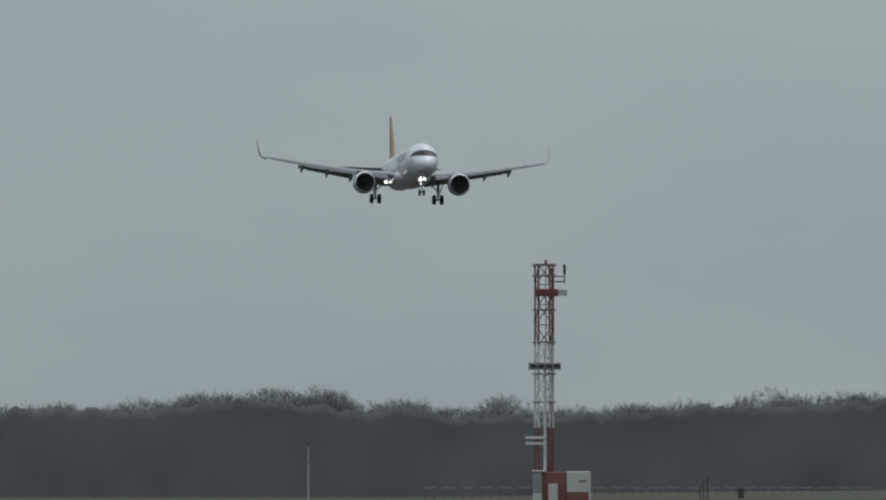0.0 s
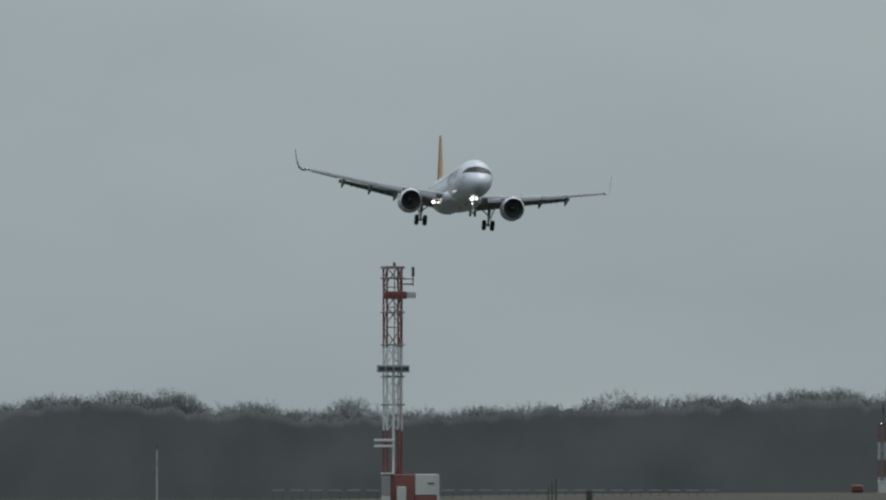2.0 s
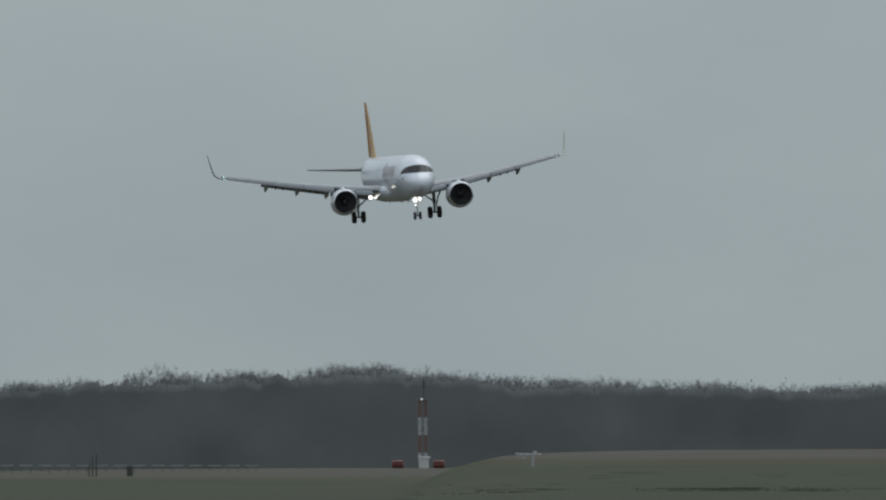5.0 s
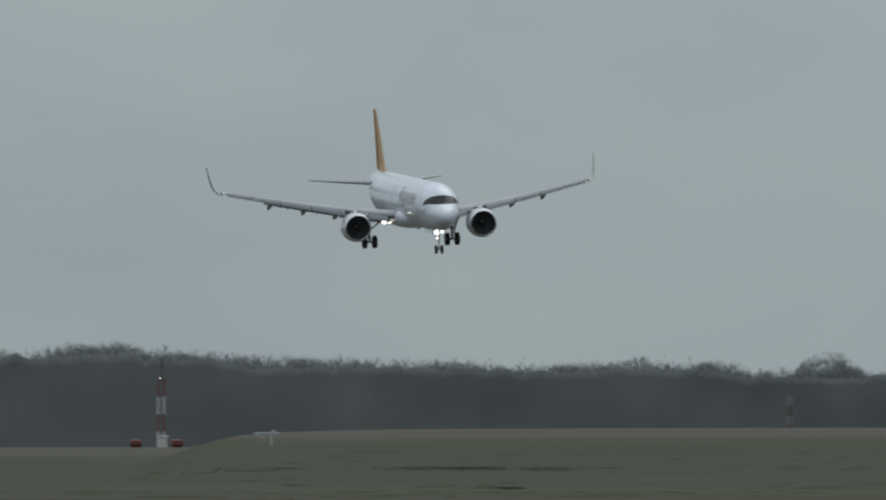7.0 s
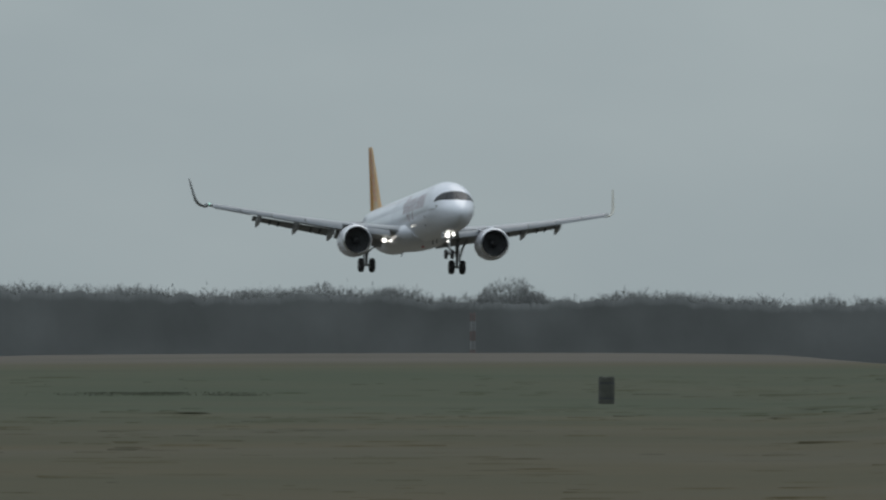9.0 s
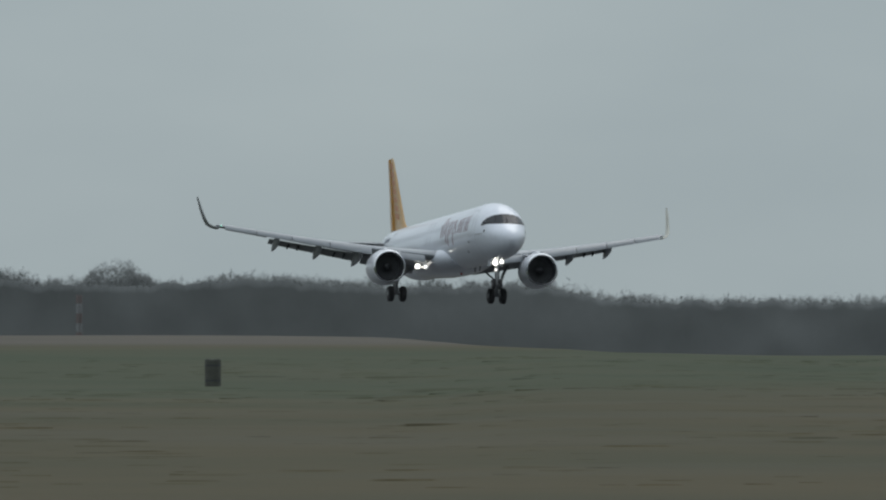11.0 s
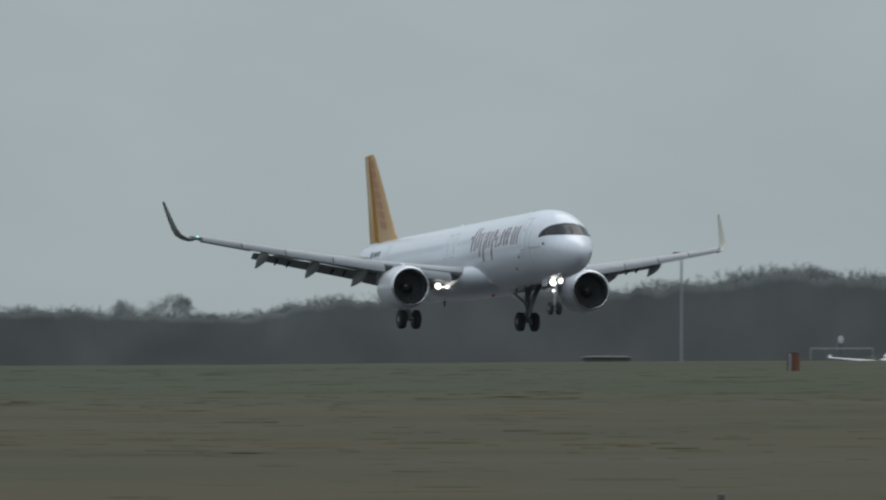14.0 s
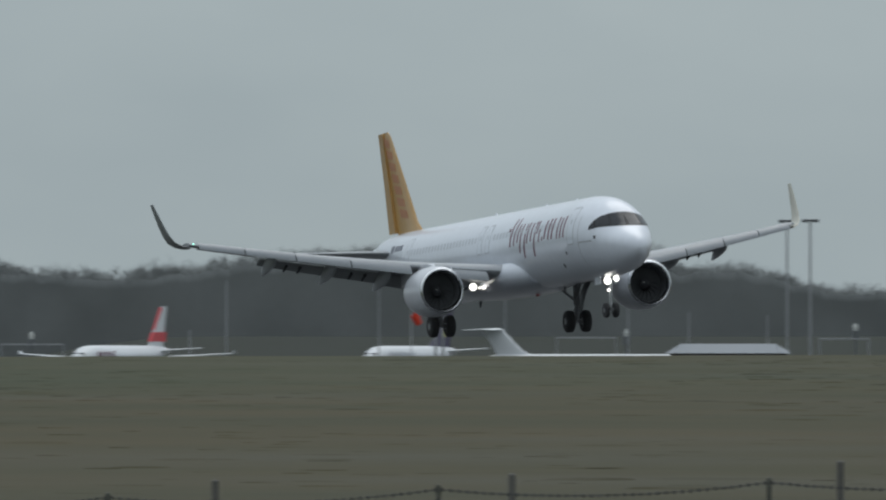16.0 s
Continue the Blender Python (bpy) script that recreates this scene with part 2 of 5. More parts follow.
def loft(rings, caps=True, closed=True):
    """Skin over rings of equally many points."""
    n, verts, faces = len(rings[0]), [tuple(p) for r in rings for p in r], []
    for i in range(len(rings) - 1):
        for j in range(n if closed else n - 1):
            k = (j + 1) % n
            faces.append((i * n + j, i * n + k, (i + 1) * n + k, (i + 1) * n + j))
    if caps and closed:
        faces.append(tuple(range(n - 1, -1, -1)))
        faces.append(tuple((len(rings) - 1) * n + j for j in range(n)))
    return verts, faces


def block(x0, x1, y0, y1, z0, z1, bevel=0.0):
    """A box whose upright and upper edges are cut by the bevel."""
    b = min(bevel, (x1 - x0) / 3, (y1 - y0) / 3, (z1 - z0) / 3)
    if b <= 0:
        return loft([[(x0, y0, z), (x1, y0, z), (x1, y1, z), (x0, y1, z)] for z in (z0, z1)])

    def ring(z, c, i):
        a0, a1, c0, c1 = x0 + i, x1 - i, y0 + i, y1 - i
        return [(a0 + c, c0, z), (a1 - c, c0, z), (a1, c0 + c, z), (a1, c1 - c, z),
                (a1 - c, c1, z), (a0 + c, c1, z), (a0, c1 - c, z), (a0, c0 + c, z)]
    return loft([ring(z0, b, 0), ring(z1 - b, b, 0), ring(z1, b, b)])


def rod(a, b, r, r2=None, n=8):
    a, b = Vector(a), Vector(b)
    d = (b - a).normalized()
    u = d.orthogonal().normalized()
    w = d.cross(u)
    rings = []
    for p, q in ((a, r), (b, r if r2 is None else r2)):
        rings.append([p + q * (math.cos(2 * math.pi * i / n) * u + math.sin(2 * math.pi * i / n) * w) for i in range(n)])
    return loft(rings)


def lathe(profile, centre, axis="y", n=32, caps=True):
    """Turned body: profile of (along, radius)."""
    rings = []
    for a, r in profile:
        ring = []
        for i in range(n):
            c, s = r * math.cos(2 * math.pi * i / n), r * math.sin(2 * math.pi * i / n)
            p = {"y": (c, a, s), "x": (a, c, s), "z": (c, s, a)}[axis]
            ring.append((centre[0] + p[0], centre[1] + p[1], centre[2] + p[2]))
        rings.append(ring)
    return loft(rings, caps)


def curve_at(keys, x):
    """A smooth line through (place, value) keys."""
    xs, ys = [k[0] for k in keys], [k[1] for k in keys]
    if x <= xs[0]:
        return ys[0]
    if x >= xs[-1]:
        return ys[-1]
    i = max(j for j in range(len(xs) - 1) if xs[j] <= x)
    h = xs[i + 1] - xs[i]

    def slope(j):
        if j <= 0 or j >= len(xs) - 1:
            return 0.0 if j > 0 else (ys[1] - ys[0]) / (xs[1] - xs[0])
        a, b = (ys[j] - ys[j - 1]) / (xs[j] - xs[j - 1]), (ys[j + 1] - ys[j]) / (xs[j + 1] - xs[j])
        return 0.0 if a * b <= 0 else 2 * a * b / (a + b)
    t = (x - xs[i]) / h
    return ((2 * t**3 - 3 * t**2 + 1) * ys[i] + (t**3 - 2 * t**2 + t) * h * slope(i)
            + (-2 * t**3 + 3 * t**2) * ys[i + 1] + (t**3 - t**2) * h * slope(i + 1))


# ---- ground ----
def polar(m, d):
    """Plan place at m milliradians right of the base bearing, d metres off."""
    a = radians(BASE) + m / 1000
    return d * math.sin(a), d * math.cos(a)


def step(a, b, x):
    t = min(1.0, max(0.0, (x - a) / (b - a)))
    return t * t * (3 - 2 * t)


# rise of the skyline of the grass over the eye, in milliradians
RIDGE = [(-200, -6.0), (60.71, -4.0), (65.36, -0.6), (68.21, 0.45), (71.21, 1.02), (80.00, 1.3), (110.71, 1.4), (125.00, 1.27), (135.71, 0.75),
         (139.82, 0.4), (150.89, 0.14), (170.18, 0.2), (188.04, 0.38), (211.89, 0.5), (235.71, 0.54), (260.71, 0.6), (420, 0.6)]

SWELL = [(-200, -0.45), (25.71, -0.42), (40.00, 0.02), (64.29, 0.2), (420, 0.2)]


def ground_z(m, d):
    """Height of the ground."""
    rise = curve_at(RIDGE, m) / 1000
    far = float(np.interp(d, (900, 1300, 2300, 5000), (0.0, 0.0, -2.5, -2.8)))
    left = float(np.interp(d, (0, 250, 926, 1500, 1800, 2400, 5000), (-2.9, -1.54, -0.56, EYE + 1.5 * curve_at(SWELL, m), min(0.3, EYE + curve_at(SWELL, m)), -2.0, -2.4)))
    top = EYE + 820 * rise
    hump = float(np.interp(d, (0, 250, 540, 760, 820, 880), (-2.9, -1.54, -0.40, top - 0.12, top, top - 0.1)))
    hump += (far - hump) * step(880, 1060, d)
    top = EYE + 700 * rise
    right = float(np.interp(d, (0, 250, 640, 700, 730), (-2.9, -1.54, top - 0.22, top, top - 0.05)))
    right += (far - right) * step(720, 800, d)
    b = step(123.21, 144.64, m)
    if m < 92.86:
        hump = max(hump, left)
    bank = 7.6 * step(2435, 2535, d) * step(196.43, 219.64, m)
    return hump * (1 - b) + right * b + bank


def build_ground():
    angles = [m for m in np.arange(-40, 300, 1.6)]
    angles += [m for m in np.arange(300, 2 * math.pi * 1000 - 40, 80)]
    dists = [3] + list(np.geomspace(12, 220, 14)) + list(np.arange(235, 900, 9)) + list(np.arange(900, 1900, 40)) + [1900, 2100, 2300, 2400, 2430, 2450, 2470, 2490, 2510, 2530, 2560, 2700, 3000, 3600, 4900]
    verts, faces = [(0, 0, -2.9)], []
    n = len(dists)
    for m in angles:
        for d in dists:
            x, y = polar(m, d)
            mm = m if m < 300 else (420 if m < 3000 else -200)
            wob = 0.03 * noise.noise((x * 0.04, y * 0.012, 0))
            verts.append((x, y, ground_z(mm, d) + wob * step(200, 260, d)))
    for i in range(len(angles)):
        k = (i + 1) % len(angles)
        faces.append((0, 1 + k * n, 1 + i * n))
        for j in range(n - 1):
            faces.append((1 + i * n + j, 1 + k * n + j, 1 + k * n + j + 1, 1 + i * n + j + 1))
    ob = mesh_object("ground", verts, faces, GRASS, sharp=180)
    return tagged(ob, "rough brown and green winter grass field with a low ridge", "ground", kind="structure")


build_ground()


def build_tussocks():
    """Low uneven mounds of grass over the field."""
    rng = random.Random(31)
    verts, faces = [], []
    for _ in range(2600):
        m = rng.uniform(48, 272)
        d = math.sqrt(rng.uniform(255 ** 2, 645 ** 2))
        if m < 105 and d > 480 and rng.random() < 0.75:
            continue
        x, y = polar(m, d)
        z = ground_z(m, d)
        w = min(2.2, 0.32 * math.exp(rng.gauss(0.3, 0.55)))
        deep = w * rng.uniform(0.8, 1.6)
        h = min(0.055, w * rng.uniform(0.015, 0.05))
        a0 = rng.uniform(0, 6.28)
        base = len(verts)
        for ring, (k, up) in enumerate(((1.0, -0.04), (0.72, 0.62), (0.34, 0.95))):
            for i in range(9):
                a = a0 + 6.2832 * i / 9
                q = k * rng.uniform(0.78, 1.2)
                verts.append((x + q * w * math.cos(a), y + q * deep * math.sin(a), z + (h * up * rng.uniform(0.75, 1.2) if ring else -0.05)))
        verts.append((x, y, z + h))
        for ring in (0, 1):
            for i in range(9):
                k = (i + 1) % 9
                faces.append((base + ring * 9 + i, base + ring * 9 + k, base + ring * 9 + 9 + k, base + ring * 9 + 9 + i))
        faces += [(base + 18 + i, base + 18 + (i + 1) % 9, base + 27) for i in range(9)]
    ob = mesh_object("tussocks", verts, faces, TUSSOCK, sharp=180)
    tagged(ob, "low brown and olive tussocks of rough winter grass", "grass", kind="stuff")


build_tussocks()


def build_ditch_line():
    """Dark blades added to stand in for the shaded line of a ditch."""
    rng = random.Random(53)
    verts, faces = [], []
    for m0, m1, count in ((69.0, 74.3, 14), (78.2, 86.2, 26), (88.7, 91.0, 6)):
        for _ in range(count):
            m, d = rng.uniform(m0, m1), rng.uniform(568, 582)
            x, y = polar(m, d)
            z = ground_z(m, d)
            w, h = rng.uniform(0.3, 0.8), rng.uniform(0.01, 0.05)
            for _ in range(40):
                px, py = x + rng.gauss(0, w), y + rng.gauss(0, 0.3)
                t = h * rng.uniform(0.6, 1.25)
                n = len(verts)
                verts += [(px - 0.05, py, z - 0.03), (px + 0.05, py, z - 0.03), (px + rng.gauss(0, 0.05), py + rng.gauss(0, 0.03), z + t)]
                faces.append((n, n + 1, n + 2))
    ob = mesh_object("rushes", verts, faces, DITCHLINE, smooth=False)
    tagged(ob, "dark olive blades put in for the shaded line of a ditch in the grass", "rushes", kind="stuff")


build_ditch_line()


def build_runway():
    x0, x1 = 285.0, 330.0
    rings = [[(x0, y, 0.06 + drop), (x1, y, 0.06 + drop), (x1, y, -0.3 + drop), (x0, y, -0.3 + drop)]
             for y, drop in ((745, 0), (960, 0), (1180, 0))]
    ob = mesh_object("runway", *loft(rings), ASPHALT, smooth=False)
    tagged(ob, "grey asphalt runway behind the grass ridge", "runway", kind="structure")


build_runway()


# ---- the landing airliner ----
GEAR_S = 21.97     # main gear behind the nose
TOP = [(0, 3.12), (0.06, 3.35), (0.2, 3.55), (0.5, 3.80), (0.9, 4.02), (1.3, 4.20), (1.7, 4.43), (2.1, 4.74), (2.6, 5.13), (3.1, 5.46),
       (3.7, 5.73), (4.5, 5.95), (5.5, 6.08), (6.5, 6.13), (37.5, 6.13), (40, 6.06), (42.5, 5.88), (44.5, 5.55)]
BOTTOM = [(0, 3.12), (0.06, 2.9), (0.2, 2.72), (0.5, 2.51), (0.9, 2.33), (1.5, 2.15), (2.2, 2.0), (3.2, 1.90), (4.5, 1.84), (6.5, 1.82), (29.5, 1.82),
          (31.5, 1.94), (34, 2.40), (37, 3.12), (40, 3.9), (42.5, 4.55), (44.5, 5.05)]
MIDDLE = [(0, 3.12), (2, 3.55), (4, 3.88), (6.5, 4.03), (30, 4.03), (36, 4.43), (41, 5.05), (44.5, 5.3)]


def half_width(s):
    if s < 6.2:
        return 1.975 * (1 - (1 - s / 6.2) ** 2) ** 0.6
    return curve_at([(6.2, 1.975), (29.5, 1.975), (33, 1.9), (36, 1.64), (39, 1.2), (42, 0.68), (44.5, 0.2)], s)


def skin(s, phi, off=0.0):
    """Point of the fuselage skin, s metres behind the nose, phi degrees from the crown to starboard."""
    w, mid = half_width(s), curve_at(MIDDLE, s)
    c, si = math.cos(radians(phi)), math.sin(radians(phi))
    h = curve_at(TOP, s) - mid if c >= 0 else mid - curve_at(BOTTOM, s)
    x, z = w * si, mid + h * c
    nx, nz = si / max(w, 0.05), c / max(h, 0.05)
    ln = math.hypot(nx, nz)
    return (x + off * nx / ln, GEAR_S - s, z + off * nz / ln)


def phi_at(s, z, side=1):
    mid = curve_at(MIDDLE, s)
    h = curve_at(TOP, s) - mid if z >= mid else mid - curve_at(BOTTOM, s)
    return side * math.degrees(math.acos(max(-1, min(1, (z - mid) / max(h, 1e-3)))))


def skin_panel(s0, s1, z0, z1, side, off=0.012, ns=4, nz=4, slant=0.0, thick=0.02):
    """A panel that lies on the fuselage side between two stations and two heights."""
    outer, inner = [], []
    for i in range(ns + 1):
        for j in range(nz + 1):
            z = z0 + (z1 - z0) * j / nz
            s = s0 + (s1 - s0) * i / ns + slant * (z - z0)
            phi = phi_at(s, z, side)
            outer.append(skin(s, phi, off))
            inner.append(skin(s, phi, off - thick))
    n, k = len(outer), nz + 1
    faces = []
    for i in range(ns):
        for j in range(nz):
            f = (i * k + j, (i + 1) * k + j, (i + 1) * k + j + 1, i * k + j + 1)
            faces.append(f if side > 0 else f[::-1])
    rim = [i * k for i in range(ns + 1)] + [ns * k + j for j in range(1, k)] + [i * k + nz for i in range(ns - 1, -1, -1)] + [j for j in range(nz - 1, 0, -1)]
    for a, b in zip(rim, rim[1:] + rim[:1]):
        f = (a, n + a, n + b, b)
        faces.append(f if side > 0 else f[::-1])
    return outer + inner, faces


def skin_region(test, s0, s1, phi0, phi1, ns, nphi, off):
    """The part of the skin for which test(x, s, z) holds, lifted off it."""
    grid = [[skin(s0 + (s1 - s0) * i / ns, phi0 + (phi1 - phi0) * j / nphi, off) for j in range(nphi + 1)] for i in range(ns + 1)]
    verts, faces, seen = [], [], {}

    def index(i, j):
        if (i, j) not in seen:
            seen[i, j] = len(verts)
            verts.append(grid[i][j])
        return seen[i, j]
    for i in range(ns):
        for j in range(nphi):
            p = [(grid[i + a][j + b]) for a, b in ((0, 0), (1, 0), (1, 1), (0, 1))]
            x, y, z = (sum(q[k] for q in p) / 4 for k in range(3))
            if test(x, GEAR_S - y, z):
                faces.append((index(i, j), index(i + 1, j), index(i + 1, j + 1), index(i, j + 1)))
    return verts, faces


def fuselage_shape():
    stations = [0.004, 0.02, 0.05, 0.1, 0.17, 0.26, 0.38, 0.5, 0.65, 0.8] + list(np.arange(1.0, 7.0, 0.2)) + list(np.arange(7, 29, 1.0)) + list(np.arange(29, 44.6, 0.5))
    return loft([[skin(s, 360 * j / 72) for j in range(72)] for s in stations])


def foil(chord, thick, n=12, camber=0.02):
    """Closed aerofoil outline of (back, up), from the tail over the top to the tail."""
    pts = []
    xs = [(1 - math.cos(math.pi * i / n)) / 2 for i in range(n + 1)]

    def half(x):
        return 5 * thick * (0.2969 * math.sqrt(x) - 0.126 * x - 0.3516 * x**2 + 0.2843 * x**3 - 0.1036 * x**4)
    for x in reversed(xs):
        pts.append((x * chord, (half(x) + camber * 4 * x * (1 - x)) * chord))
    for x in xs[1:-1]:
        pts.append((x * chord, (-half(x) * 0.9 + camber * 4 * x * (1 - x)) * chord))
    return pts


def wing_z(x):
    u = max(0.0, (x - 1.5) / 15.0)
    return 2.60 + 2.2 * u + 0.30 * u * u


def lead(x):
    return 15.9 + (x - 1.5) * 0.53 if x < 6.4 else 18.5 + (x - 6.4) * 0.51


def trail(x):
    return 22.75 if x < 6.4 else 22.75 + (x - 6.4) * 0.262


def wing_shape(side):
    rings = []
    for x in (1.2, 2.0, 3.5, 5.0, 6.4, 8.5, 10.5, 12.5, 14.5, 16.2, 16.9):
        s0, c = lead(x), trail(x) - lead(x)
        th = float(np.interp(x, (1.2, 6.4, 17), (0.15, 0.118, 0.105)))
        inc = radians(float(np.interp(x, (1.2, 6.4, 17), (4.5, 2.5, -0.5))))
        rings.append([(side * x, GEAR_S - s0 - p * math.cos(inc) - q * math.sin(inc), wing_z(x) + (c * 0.35 - p) * math.sin(inc) + q) for p, q in foil(c, th)])
    if side < 0:
        rings = [r[::-1] for r in rings]
    return loft(rings)


def sharklet_shape(side):
    rings = []
    for x, z, s, c in ((16.86, 5.0, 23.85, 1.62), (17.2, 5.12, 24.2, 1.5), (17.48, 5.36, 24.65, 1.35), (17.62, 5.75, 25.1, 1.2),
                       (17.72, 6.3, 25.7, 1.0), (17.82, 7.0, 26.4, 0.75), (17.88, 7.5, 26.95, 0.5)):
        tilt = step(16.86, 17.62, x) * radians(82)
        rings.append([(side * (x - q * math.sin(tilt)), GEAR_S - s - p, z + q * math.cos(tilt)) for p, q in foil(c, 0.075, 8, 0.0)])
    if side < 0:
        rings = [r[::-1] for r in rings]
    return loft(rings)


def slat_shape(side, x0, x1):
    """A leading-edge slat, run forward and down."""
    rings = []
    for i in range(4):
        x = x0 + (x1 - x0) * i / 3
        c = float(np.interp(x, (2, 6.4, 17), (0.85, 0.8, 0.45)))
        s, z = lead(x), wing_z(x) + 0.10
        out = [(0.32, 0.10), (0.10, 0.03), (-0.16, -0.14), (-0.34, -0.36), (-0.36, -0.50), (-0.24, -0.46), (-0.02, -0.20), (0.16, -0.02)]
        rings.append([(side * x, GEAR_S - s - p * c / 0.75, z + q * c / 0.75) for p, q in out])
    if side > 0:
        rings = [r[::-1] for r in rings]
    return loft(rings)


def flap_shape(side, x0, x1, chord0, chord1, angle, drop=0.16):
    rings = []
    for i in range(4):
        x = x0 + (x1 - x0) * i / 3
        c = chord0 + (chord1 - chord0) * i / 3
        a = radians(angle)
        s, z = trail(x) - 0.30, wing_z(x) - drop
        rings.append([(side * x, GEAR_S - s - p * math.cos(a) - q * math.sin(a), z - p * math.sin(a) + q * math.cos(a)) for p, q in foil(c, 0.13, 8, 0.03)])
    if side < 0:
        rings = [r[::-1] for r in rings]
    return loft(rings)


def canoe_shape(side, x, s0, length, r, drop):
    prof = [(0, 0.02), (0.06, 0.45), (0.2, 0.85), (0.4, 1.0), (0.6, 0.9), (0.8, 0.6), (0.95, 0.22), (1.0, 0.03)]
    rings = []
    for u, k in prof:
        rings.append([(side * x + 0.62 * r * k * math.sin(2 * math.pi * i / 12), GEAR_S - s0 - u * length,
                       wing_z(x) - 0.26 - drop * u * u + 1.15 * r * k * math.cos(2 * math.pi * i / 12)) for i in range(12)])
    return loft(rings)


def nacelle_shapes(cx, s0, cz):
    y = GEAR_S - s0
    outer = lathe([(-0.10, 1.20), (-0.3, 1.255), (-0.7, 1.305), (-1.3, 1.335), (-2.0, 1.32), (-2.7, 1.24), (-3.3, 1.10), (-3.65, 1.0), (-3.62, 0.96), (-3.0, 0.95)],
                  (cx, y, cz), n=48, caps=False)
    lip = lathe([(-0.32, 0.985), (-0.16, 1.02), (-0.05, 1.06), (0.0, 1.11), (-0.03, 1.165), (-0.10, 1.205), (-0.16, 1.21)], (cx, y, cz), n=48, caps=False)
    barrel = lathe([(-0.30, 0.99), (-0.6, 0.97), (-1.15, 0.99), (-1.18, 0.99)], (cx, y, cz), n=40, caps=False)
    core = lathe([(-2.6, 0.9), (-3.5, 0.72), (-4.3, 0.55), (-4.9, 0.42), (-4.9, 0.36), (-5.5, 0.08)], (cx, y, cz), n=24)
    return outer, lip, barrel, core


def blade_shape(cx, s0, cz, k):
    y, verts = GEAR_S - s0 - 1.08, []
    for r, lead_a, depth, tw in ((0.26, 0.0, 0.10, 0.13), (0.6, 0.10, 0.07, 0.16), (0.97, 0.26, 0.02, 0.17)):
        for sgn in (-1, 1):
            b = 2 * math.pi * k / 18 + lead_a + sgn * tw
            verts.append((cx + r * math.cos(b), y + sgn * depth, cz + r * math.sin(b)))
    return verts, [(0, 1, 3, 2), (2, 3, 5, 4)]


def pylon_shape(side, cx, cz):
    rings = []
    for s, w, z0, z1 in ((16.6, 0.04, cz + 1.18, cz + 1.30), (17.3, 0.20, cz + 1.15, cz + 1.50), (18.3, 0.24, cz + 1.1, wing_z(5.75) + 0.12),
                         (19.6, 0.22, cz + 0.85, wing_z(5.75) + 0.05), (21.2, 0.16, cz + 0.55, wing_z(5.75) - 0.1), (22.4, 0.04, cz + 0.5, wing_z(5.75) - 0.25)):
        rings.append([(cx - w, GEAR_S - s, z0), (cx + w, GEAR_S - s, z0), (cx + w, GEAR_S - s, z1), (cx - w, GEAR_S - s, z1)])
    return loft(rings)


def wheel_shapes(x, s, z, r, w):
    y = GEAR_S - s
    tyre = lathe([(-w / 2, r * 0.52), (-w / 2, r * 0.82), (-w * 0.40, r * 0.95), (-w * 0.22, r), (w * 0.22, r), (w * 0.40, r * 0.95), (w / 2, r * 0.82), (w / 2, r * 0.52)], (x, y, z), "x", 28)
    rim = lathe([(-w * 0.53, r * 0.18), (-w * 0.53, r * 0.24), (-w * 0.44, r * 0.46), (-w * 0.51, r * 0.52), (w * 0.51, r * 0.52), (w * 0.44, r * 0.46), (w * 0.53, r * 0.24), (w * 0.53, r * 0.18)],
                (x, y, z), "x", 20)
    return tyre, rim


